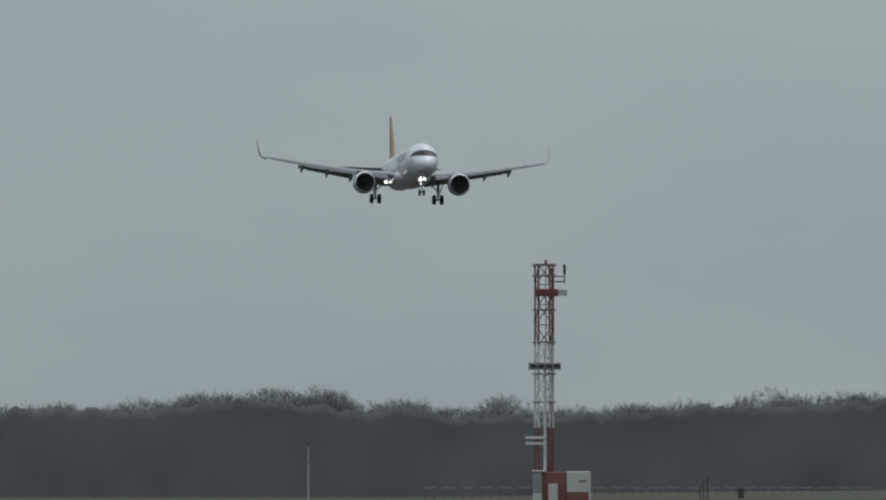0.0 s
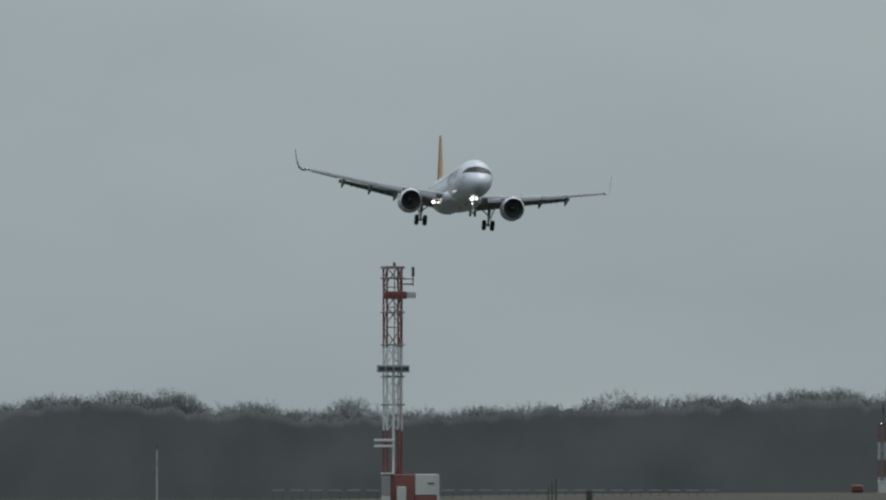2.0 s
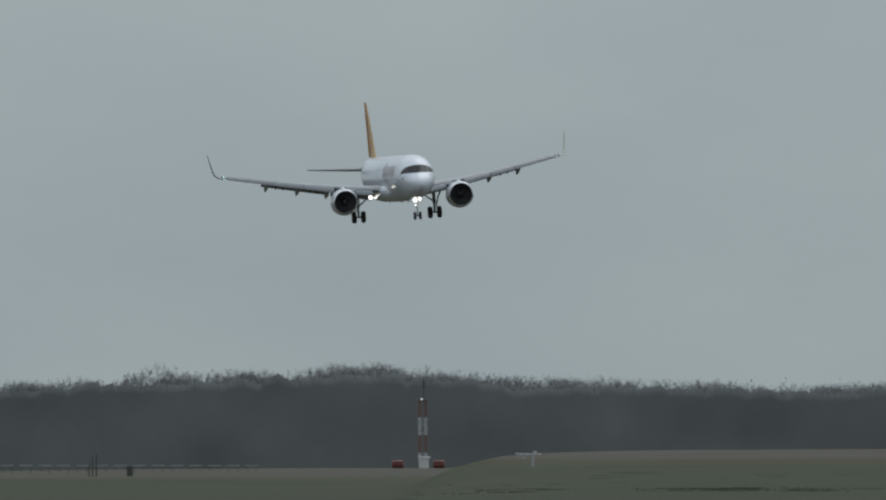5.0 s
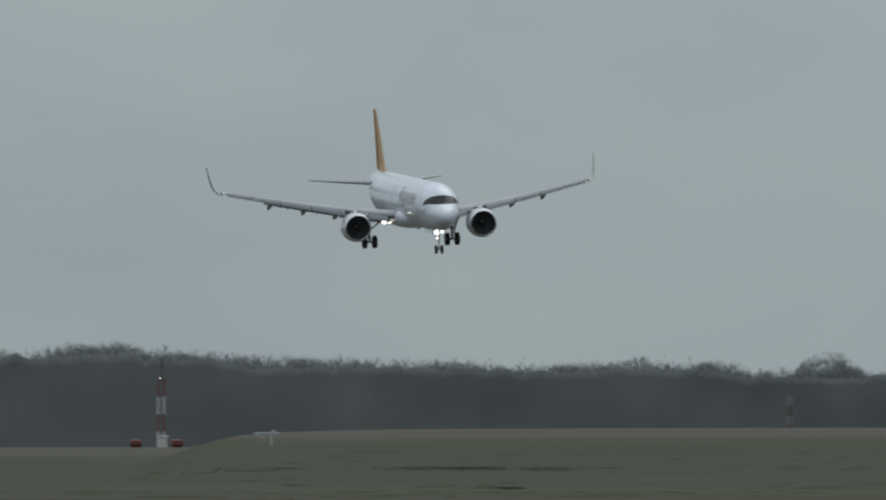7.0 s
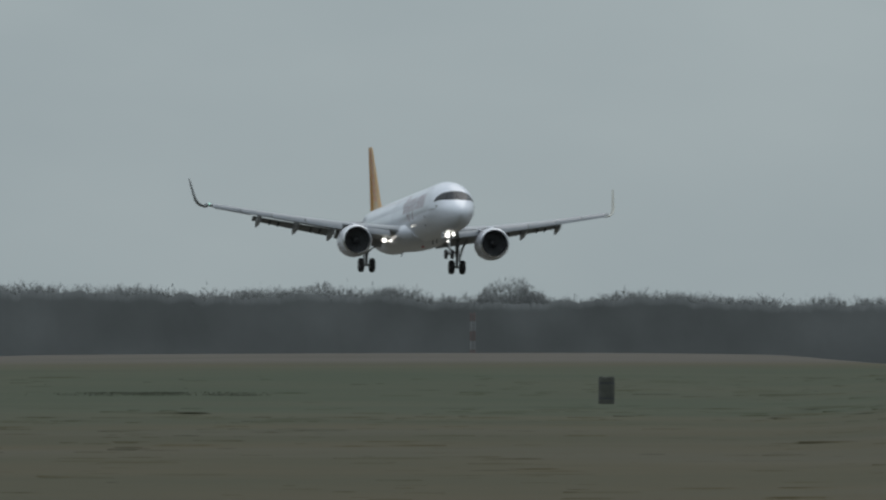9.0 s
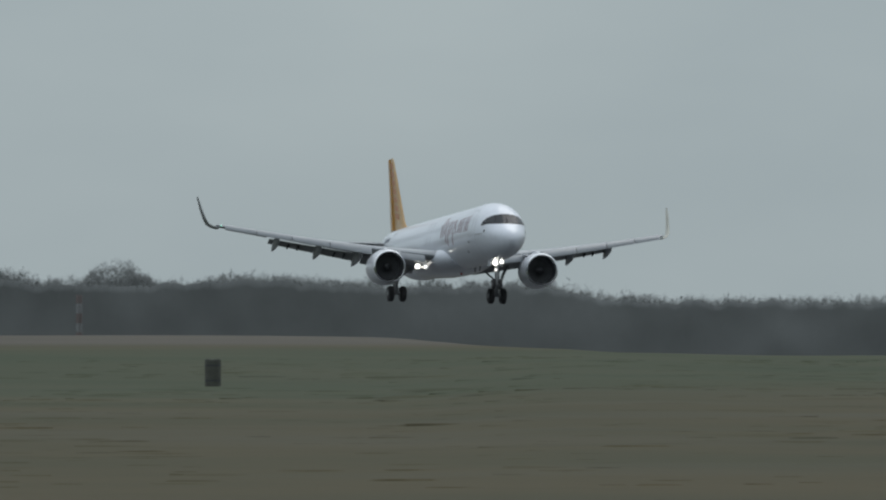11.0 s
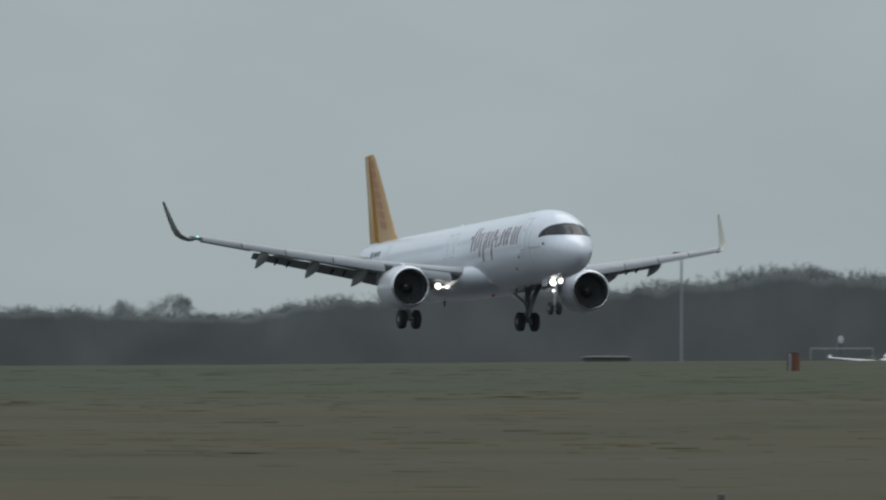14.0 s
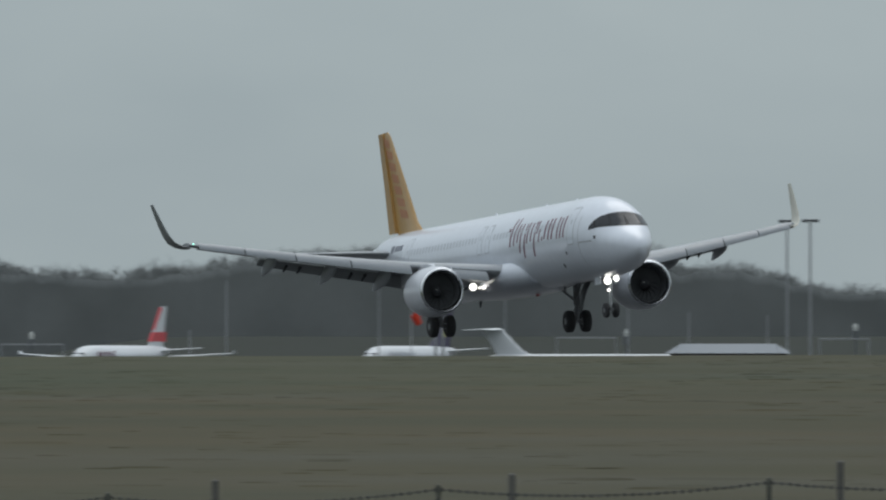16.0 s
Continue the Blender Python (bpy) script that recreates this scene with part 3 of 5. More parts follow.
def build_airliner():
    plane = holder("airliner", (0, 0, 0), "white narrow-body airliner with amber tail landing with gear down", "airliner")
    body = part("fuselage", fuselage_shape(), WHITE, plane, "glossy white fuselage", sharp=60)

    # belly fairing
    rings = []
    for s, w, z0, z1 in ((14.0, 1.5, 1.95, 3.3), (14.8, 1.92, 1.80, 3.5), (15.6, 2.14, 1.71, 3.62), (16.6, 2.28, 1.64, 3.62), (18.5, 2.36, 1.58, 3.5), (22, 2.32, 1.60, 3.3), (24.2, 2.05, 1.66, 3.0), (26, 1.5, 1.75, 2.6), (27.4, 0.8, 1.85, 2.3)):
        ring = []
        for j in range(32):
            c, si = math.cos(2 * math.pi * j / 32), math.sin(2 * math.pi * j / 32)
            ring.append((w * math.copysign(abs(si) ** 0.85, si), GEAR_S - s, (z0 + z1) / 2 + (z1 - z0) / 2 * math.copysign(abs(c) ** 0.9, c)))
        rings.append(ring)
    part("belly_fairing", loft(rings), WHITE, plane, sharp=60)

    # windscreen: black mask with six panes
    def low(x, s):
        return 4.36 - 0.13 * step(2.3, 3.7, s)

    def high(x, s):
        return 5.04 - 0.72 * min(1.0, max(0.0, (s - 2.40) / 0.95)) ** 2.0 + 0.04 * step(0.8, 0.2, abs(x))

    part("window_mask", skin_region(lambda x, s, z: low(x, s) - 0.03 < z < high(x, s) + 0.04 and s < 3.28, 1.1, 3.9, -94, 94, 160, 180, 0.006), MASK, body, "black mask round the windscreen")
    for side in (1, -1):
        for a, b in ((0.05, 0.74), (0.80, 1.36), (1.42, 1.95)):
            part("windscreen_pane", skin_region(lambda x, s, z: a < side * x + 0.16 * (z - 4.7) < b and low(x, s) + 0.04 < z < high(x, s) - 0.04 and s < 3.22,
                                                1.1, 3.8, *((0, 88) if side > 0 else (-88, 0)), 110, 64, 0.013), GLASS, body)

    # cabin windows, doors and markings
    doors = ((5.0, 5.84), (33.0, 33.84))
    exits = ((18.9, 19.55), (20.2, 20.85))
    for side in (1, -1):
        for s in np.arange(7.0, 36.2, 0.533):
            if any(a - 0.35 < s < b + 0.35 for a, b in doors + exits):
                continue
            part("cabin_window", skin_panel(s - 0.115, s + 0.115, 4.58, 4.90, side, 0.007, 1, 2), CABINPANE, body)
        for (a, b), z0, z1 in [(d, 3.62, 5.50) for d in doors] + [(d, 3.95, 5.40) for d in exits]:
            door = part("door", skin_panel(a, b, z0, z1, side, 0.010, 3, 8), WHITE, body)
            for s0, s1, c0, c1 in ((a - 0.035, a + 0.015, z0, z1), (b - 0.015, b + 0.035, z0, z1), (a, b, z0 - 0.02, z0 + 0.03), (a, b, z1 - 0.03, z1 + 0.02)):
                part("door_seam", skin_panel(s0, s1, c0, c1, side, 0.014, 2, 6), SEAM, door)
            part("door_window", skin_panel((a + b) / 2 - 0.09, (a + b) / 2 + 0.09, 4.68, 4.92, side, 0.014, 1, 2), CABINPANE, door)
        # wordmark on the side as plain bars
        lift = 0.30
        for s, w, z0, z1 in ((7.15, 0.30, 3.75, 4.85), (7.75, 0.30, 3.75, 4.78), (8.35, 0.30, 3.75, 4.85), (9.30, 0.34, 3.78, 4.85), (9.95, 0.34, 3.78, 4.85),
                             (10.65, 0.34, 3.85, 4.80), (11.15, 0.22, 3.78, 4.0), (11.75, 0.26, 3.75, 4.4), (12.15, 0.26, 4.2, 4.85),
                             (12.75, 0.32, 3.05, 4.85), (13.3, 0.30, 3.85, 4.8), (14.0, 0.30, 3.80, 4.85), (14.6, 0.32, 3.05, 4.8),
                             (15.35, 0.30, 3.35, 4.85), (15.85, 0.28, 3.9, 4.85), (16.5, 0.30, 3.78, 5.2), (17.2, 0.32, 3.75, 5.2), (17.5, 0.45, 4.55, 4.72)):
            part("wordmark_bar", skin_panel(6.4 + (s - 7.15) * 0.88, 6.4 + (s - 7.15 + w * 0.78) * 0.88, z0 + lift, z1 + lift, side, 0.008, 2, 6, slant=-0.16), MAROON, body)
        for s in (34.9, 35.5, 36.1):
            part("registration_bar", skin_panel(s, s + 0.42, 4.98, 5.28, side, 0.016, 2, 2), INK, body)
        part("flag_patch", skin_panel(36.9, 37.6, 4.95, 5.33, side, 0.016, 2, 2), INK, body)
        part("maker_bar", skin_panel(2.9, 4.4, 3.62, 3.70, side, 0.016, 3, 1), SEAM, body)
        for s, z in ((2.55, 3.75), (6.3, 3.15), (7.6, 2.55)):
            part("air_data_port", skin_panel(s, s + 0.16, z, z + 0.16, side, 0.018, 1, 1), DARKMETAL, body)
        part("crew_seam", skin_panel(4.35, 4.40, 2.3, 5.0, side, 0.008, 1, 8), SEAM, body)
    for s, h in ((9.5, 0.10), (14.5, 0.09), (23.0, 0.12)):
        part("blade_antenna", loft([[(0.02, GEAR_S - s, 6.11), (-0.02, GEAR_S - s, 6.11), (-0.02, GEAR_S - s - 0.45, 6.11), (0.02, GEAR_S - s - 0.45, 6.11)],
                                    [(0.01, GEAR_S - s - 0.2, 6.12 + h), (-0.01, GEAR_S - s - 0.2, 6.12 + h), (-0.01, GEAR_S - s - 0.4, 6.12 + h), (0.01, GEAR_S - s - 0.4, 6.12 + h)]]), WHITE, body)
    for s in (10.5, 12.2, 26.5):
        part("blade_antenna", loft([[(0.02, GEAR_S - s, 1.76), (-0.02, GEAR_S - s, 1.76), (-0.02, GEAR_S - s - 0.4, 1.76), (0.02, GEAR_S - s - 0.4, 1.76)],
                                    [(0.01, GEAR_S - s - 0.2, 1.42), (-0.01, GEAR_S - s - 0.2, 1.42), (-0.01, GEAR_S - s - 0.36, 1.42), (0.01, GEAR_S - s - 0.36, 1.42)]]), DARKMETAL, body)

    part("belly_beacon", lathe([(1.60, 0.12), (1.53, 0.10), (1.48, 0.02)], (0, GEAR_S - 17.0, 0), "z", 12), JETRED, plane, "red unlit belly beacon")

    # fin and rudder
    def fin_ring(z, s0, s1, thick):
        return [(q, GEAR_S - s0 - p, z) for p, q in foil(s1 - s0, thick, 10, 0.0)]
    fin = part("fin", loft([fin_ring(5.4, 35.0, 40.2, 0.10), fin_ring(6.2, 36.2, 40.4, 0.10), fin_ring(6.6, 36.85, 40.5, 0.10), fin_ring(9.0, 38.8, 41.25, 0.10), fin_ring(11.45, 40.85, 42.05, 0.10), fin_ring(11.72, 41.25, 42.15, 0.07)]),
               ORANGE, plane, "amber orange fin", sharp=60)
    yaw = radians(-4)

    def rudder_ring(z, s0, s1):
        pts = []
        for u, q in ((0, 0.15), (0.5, 0.09), (1, 0.02), (1, -0.02), (0.5, -0.09), (0, -0.15)):
            p = u * (s1 - s0)
            pts.append((q * (s1 - s0) / 1.6 + p * math.sin(yaw), GEAR_S - s0 - p * math.cos(yaw), z))
        return pts
    part("rudder", loft([rudder_ring(6.2, 40.36, 42.3), rudder_ring(9.0, 41.2, 42.75), rudder_ring(11.4, 41.95, 43.25), rudder_ring(11.68, 42.1, 43.3)]), ORANGE, fin, "amber rudder", sharp=50)
    for side in (1, -1):
        for i in range(7):
            z = 6.85 + i * 0.66
            s = 38.15 + (z - 6.85) * 0.72
            width = 1.05 - 0.05 * i
            half = 0.05 * float(np.interp(z, (6.6, 9.0, 11.45), (3.65, 2.45, 1.2)))
            corners = [(a * width, b) for a, b in ((-0.22, 0.0), (0.06, 0.46), (1.22, 0.60), (0.94, 0.12))]
            rings = [[(side * (half + out), GEAR_S - s - a, z + b) for a, b in corners] for out in (-0.03, 0.012)]
            part("tail_wordmark_bar", loft(rings if side > 0 else [r[::-1] for r in rings]), REDINK, fin)

    # tailplane
    for side in (1, -1):
        rings = []
        for x, s0, s1, z, th in ((0.5, 37.6, 41.7, 5.02, 0.10), (1.2, 38.1, 41.9, 5.04, 0.10), (4.0, 40.15, 42.75, 5.2, 0.095), (6.05, 41.7, 43.35, 5.34, 0.09), (6.22, 42.1, 43.4, 5.35, 0.05)):
            ring = [(side * x, GEAR_S - s0 - p, z - 0.03 * p + q) for p, q in foil(s1 - s0, th, 8, 0.0)]
            rings.append(ring if side > 0 else ring[::-1])
        part("tailplane", loft(rings), GREYWING, plane)

    # wings
    for side in (1, -1):
        wing = part("wing", wing_shape(side), GREYWING, plane, "pale grey wing with extended slats and flaps")
        # Starboard tip dark grey, port tip cream.
        part("sharklet", sharklet_shape(side), TIPDARK if side > 0 else TIPCREAM, wing, "upturned wing tip", sharp=60)
        for x0, x1 in ((2.9, 5.2), (6.5, 9.3), (9.36, 11.9), (11.96, 14.3), (14.36, 16.5)):
            part("slat", slat_shape(side, x0, x1), SLATGREY, wing)
        part("flap", flap_shape(side, 2.3, 6.3, 1.5, 1.35, 25), UNDERGREY, wing, "lowered inner flap")
        part("flap", flap_shape(side, 6.45, 13.0, 1.2, 0.75, 25), UNDERGREY, wing, "lowered outer flap")
        part("aileron", flap_shape(side, 13.15, 16.1, 0.5, 0.42, 5, 0.02), GREYWING, wing)
        for x, s0, ln, r, drop in ((6.75, 21.0, 3.4, 0.40, 0.75), (9.6, 21.7, 3.0, 0.38, 0.75), (12.6, 22.6, 2.7, 0.34, 0.7)):
            part("flap_track_fairing", canoe_shape(side, x, s0, ln, r, drop), GREYWING, wing)
        for x in (7.6, 8.3, 10.9, 11.6):
            part("flap_hinge", rod((side * x, GEAR_S - trail(x) + 0.2, wing_z(x) - 0.35), (side * x, GEAR_S - trail(x) - 0.4, wing_z(x) - 0.60), 0.08, 0.05), DARKMETAL, wing)
        lamp = part("tip_lamp", lathe([(0, 0.01), (0.05, 0.035), (0.12, 0.045), (0.2, 0.03)], (side * 16.75, GEAR_S - 23.85, wing_z(16.75) + 0.05), n=12), NAVGREEN if side > 0 else CHROME, wing)
        lamp["label"] = "green lit tip lamp" if side > 0 else "clear unlit tip lamp"

    # engines
    for side in (1, -1):
        cx, s0, cz = side * 5.75, 15.45, 1.92
        outer, lip, barrel, core = nacelle_shapes(cx, s0, cz)
        eng = part("engine", outer, NACELLE, plane, "white and grey turbofan nacelle", sharp=50)
        part("inlet_lip", lip, CHROME, eng, "polished metal inlet lip", sharp=60)
        part("inlet_barrel", barrel, FANMETAL, eng)
        part("fan_case", lathe([(-0.12, 0.97), (-0.14, 0.97), (-0.15, 0.2)], (cx, GEAR_S - s0 - 1.08, cz), n=32), FANMETAL, eng)
        for k in range(18):
            part("fan_blade", blade_shape(cx, s0, cz, k), FANMETAL, eng)
        part("spinner", lathe([(-1.0, 0.27), (-0.85, 0.21), (-0.68, 0.10), (-0.60, 0.02)], (cx, GEAR_S - s0, cz), n=20), DARKMETAL, eng)
        part("spinner_mark", rod((cx + 0.06, GEAR_S - s0 - 0.68, cz + 0.04), (cx + 0.12, GEAR_S - s0 - 0.78, cz + 0.09), 0.025), CABINWHITE, eng)
        part("exhaust_core", core, DARKMETAL, eng)
        part("pylon", pylon_shape(side, cx, cz), NACELLE, plane, "engine pylon")
        part("strake", loft([[(cx - side * 0.85, GEAR_S - 16.4, cz + 1.02), (cx - side * 0.9, GEAR_S - 17.4, cz + 1.0), (cx - side * 1.2, GEAR_S - 17.4, cz + 1.25)],
                             [(cx - side * 0.83, GEAR_S - 16.4, cz + 1.04), (cx - side * 0.87, GEAR_S - 17.4, cz + 1.03), (cx - side * 1.17, GEAR_S - 17.4, cz + 1.28)]]), NACELLE, eng)

    # main gear
    for side in (1, -1):
        x = side * 3.8
        leg = part("main_gear", joined(rod((x, GEAR_S - 21.9, 2.6), (x, GEAR_S - 22.0, 1.2), 0.17, n=14), rod((x, GEAR_S - 22.0, 1.25), (x, GEAR_S - 22.0, 0.22), 0.11, n=12)), STEEL, plane, "lowered main gear leg")
        part("side_brace", joined(rod((x, GEAR_S - 22.0, 1.35), (x - side * 0.95, GEAR_S - 21.9, 2.1), 0.07), rod((x - side * 0.95, GEAR_S - 21.9, 2.1), (x - side * 1.6, GEAR_S - 21.9, 2.3), 0.07)), STEEL, leg)
        part("torque_link", joined(rod((x, GEAR_S - 22.15, 1.15), (x, GEAR_S - 22.55, 0.75), 0.05), rod((x, GEAR_S - 22.55, 0.75), (x, GEAR_S - 22.12, 0.36), 0.05)), STEEL, leg)
        part("axle", rod((x - 0.6, GEAR_S - 22.0, 0.31), (x + 0.6, GEAR_S - 22.0, 0.31), 0.09), STEEL, leg)
        rings = [[(x + side * (a + b), GEAR_S - 22.0 + c, z) for b, c in ((0, 0.5 * w), (0.06, 0.5 * w), (0.06, -0.5 * w), (0, -0.5 * w))]
                 for z, a, w in ((0.78, 0.16, 0.36), (1.2, 0.22, 0.7), (1.9, 0.42, 0.95), (2.6, 0.78, 1.0))]
        part("gear_door", loft(rings if side < 0 else [r[::-1] for r in rings]), UNDERGREY, leg, "grey leg door", smooth=False)
        part("drag_strut", rod((x, GEAR_S - 22.0, 1.5), (x, GEAR_S - 20.9, 2.5), 0.07), STEEL, leg)
        for dx in (-0.46, 0.46):
            tyre, rim = wheel_shapes(x + dx, 22.0, 0.31, 0.585, 0.42)
            part("tyre", tyre, RUBBER, leg, "black tyre")
            part("rim", rim, STEEL, leg)

    # nose gear with its lamps
    leg = part("nose_gear", joined(rod((0, GEAR_S - 4.8, 1.95), (0, GEAR_S - 5.05, 0.9), 0.10, n=12), rod((0, GEAR_S - 5.05, 0.95), (0, GEAR_S - 5.1, 0.06), 0.065, n=12)), PALEGALV, plane, "lowered nose gear leg")
    part("drag_brace", rod((0, GEAR_S - 5.0, 1.1), (0, GEAR_S - 6.3, 1.85), 0.05), STEEL, leg)
    part("axle", rod((-0.36, GEAR_S - 5.1, 0.12), (0.36, GEAR_S - 5.1, 0.12), 0.05), STEEL, leg)
    for dx in (-0.26, 0.26):
        tyre, rim = wheel_shapes(dx, 5.1, 0.12, 0.39, 0.23)
        part("tyre", tyre, RUBBER, leg, "black tyre")
        part("rim", rim, STEEL, leg)
    for side in (1, -1):
        part("gear_door", block(*sorted((side * 0.40, side * 0.44)), GEAR_S - 6.2, GEAR_S - 5.3, 1.5, 1.9, 0.015), WHITE, leg)
    for dx, z, r, mat in ((0.20, 1.66, 0.21, LAMP), (-0.28, 1.74, 0.15, LAMP), (0.16, 1.16, 0.08, LAMPLOW)):
        part("gear_lamp", lathe([(-0.16, r * 0.4), (-0.08, r * 0.9), (0.0, r), (0.03, r * 0.6), (0.04, 0.01)], (dx, GEAR_S - 4.78, z), n=16), mat, leg, "lit landing lamp")
    # wing-root lamps on the starboard side
    for x, s, z, r, mat in ((2.85, 19.1, 2.2, 0.19, LAMP), (2.36, 18.8, 2.14, 0.10, LAMPLOW), (2.55, 18.9, 2.14, 0.05, LAMPLOW)):
        part("root_lamp", lathe([(-0.3, r * 0.3), (-0.12, r), (0.0, r), (0.05, r * 0.6), (0.06, 0.01)], (x, GEAR_S - s, z), n=16), mat, plane, "lit landing lamp")
    return plane


airliner = build_airliner()


# ---- woods ----
# rise of the tree tops over the eye along the horizon, milliradians
CANOPY = [(-60, 5.57), (0, 5.61), (10.00, 5.93), (13.21, 6.36), (17.14, 6.50), (22.86, 5.61), (25.36, 6.04), (28.57, 5.29), (35.71, 5.50),
          (41.07, 5.64), (45.00, 5.93), (52.86, 6.21), (60.36, 6.64), (67.14, 6.39), (72.50, 5.86), (80.36, 5.86), (88.21, 5.43),
          (98.00, 5.68), (102.86, 5.18), (110.71, 5.07), (116.07, 5.46), (121.43, 5.00), (131.79, 4.96), (135.71, 4.79), (138.57, 4.07),
          (148.21, 3.82), (158.93, 3.93), (170.71, 3.57), (176.61, 4.54), (181.43, 4.79), (185.71, 5.71), (195.00, 5.29), (205.89, 6.50),
          (214.29, 5.93), (226.43, 7.29), (235.71, 7.71), (242.86, 8.04), (247.50, 7.79), (250.00, 6.29), (253.93, 6.50), (256.79, 5.57), (260.00, 5.00), (275.00, 5.14)]


def bare_tree(seed, depth=6, sprays=6, width=0.0017, wide=0.34, low=0.0):
    """A leafless tree one metre high: a trunk that forks again and again into a domed crown, with sprays of fine twigs at the ends above low."""
    rng = random.Random(seed)
    wood, verts, faces = [], [], []

    def shape(p):
        d = Vector((p.x / wide, p.y / wide, (p.z - 0.56) / 0.42))
        return d.length / (0.92 + 0.20 * noise.noise(d * 1.7 + Vector((seed * 3.1, 0, 0))))

    def ribbon(p, q, half):
        side = (q - p).cross(Vector((rng.gauss(0, 1), rng.gauss(0, 1), rng.gauss(0, 0.4)))).normalized() * half
        n = len(verts)
        verts.extend((tuple(p - side), tuple(p + side), tuple(q)))
        faces.append((n, n + 1, n + 2))

    def grow(p, d, length, r, level):
        q = p + d * length
        if shape(q) > 1.0:
            q = p + d * length * 0.45
        if level < 3:
            wood.append(rod(p, q, r, r * 0.68, 4))
        elif q.z > low - 0.12:
            ribbon(p, q, max(r, width * 1.3))
        if level >= depth:
            if q.z < low:
                return
            for _ in range(sprays):
                e = (d + Vector((rng.gauss(0, 0.75), rng.gauss(0, 0.75), rng.gauss(0.25, 0.6)))).normalized()
                a = q.lerp(p, rng.random())
                b = a + e * rng.uniform(0.025, 0.06)
                if shape(b) < 1.06:
                    ribbon(a, b, width)
            return
        for _ in range(3 if level < 2 or rng.random() < 0.35 else 2):
            turn = Vector((rng.gauss(0, 1), rng.gauss(0, 1), rng.gauss(0, 0.6)))
            e = (d + turn.normalized() * rng.uniform(0.45, 0.85) + Vector((0, 0, 0.12))).normalized()
            grow(q, e, length * rng.uniform(0.70, 0.88), r * 0.62, level + 1)
    fork = Vector((rng.uniform(-0.02, 0.02), rng.uniform(-0.02, 0.02), 0.27))
    wood.append(rod((0, 0, 0), fork, 0.022, 0.017, 5))
    for k in range(6):
        a = 6.283 * k / 6 + rng.uniform(-0.4, 0.4)
        lean = rng.uniform(0.15, 0.95)
        grow(fork, Vector((lean * math.cos(a), lean * math.sin(a), 1.0)).normalized(), 0.17, 0.010, 1)
    wood = joined(*wood)
    top = max(p[2] for p in verts)
    return ([tuple(c / top for c in p) for p in wood[0]], wood[1]), ([tuple(c / top for c in p) for p in verts], faces)


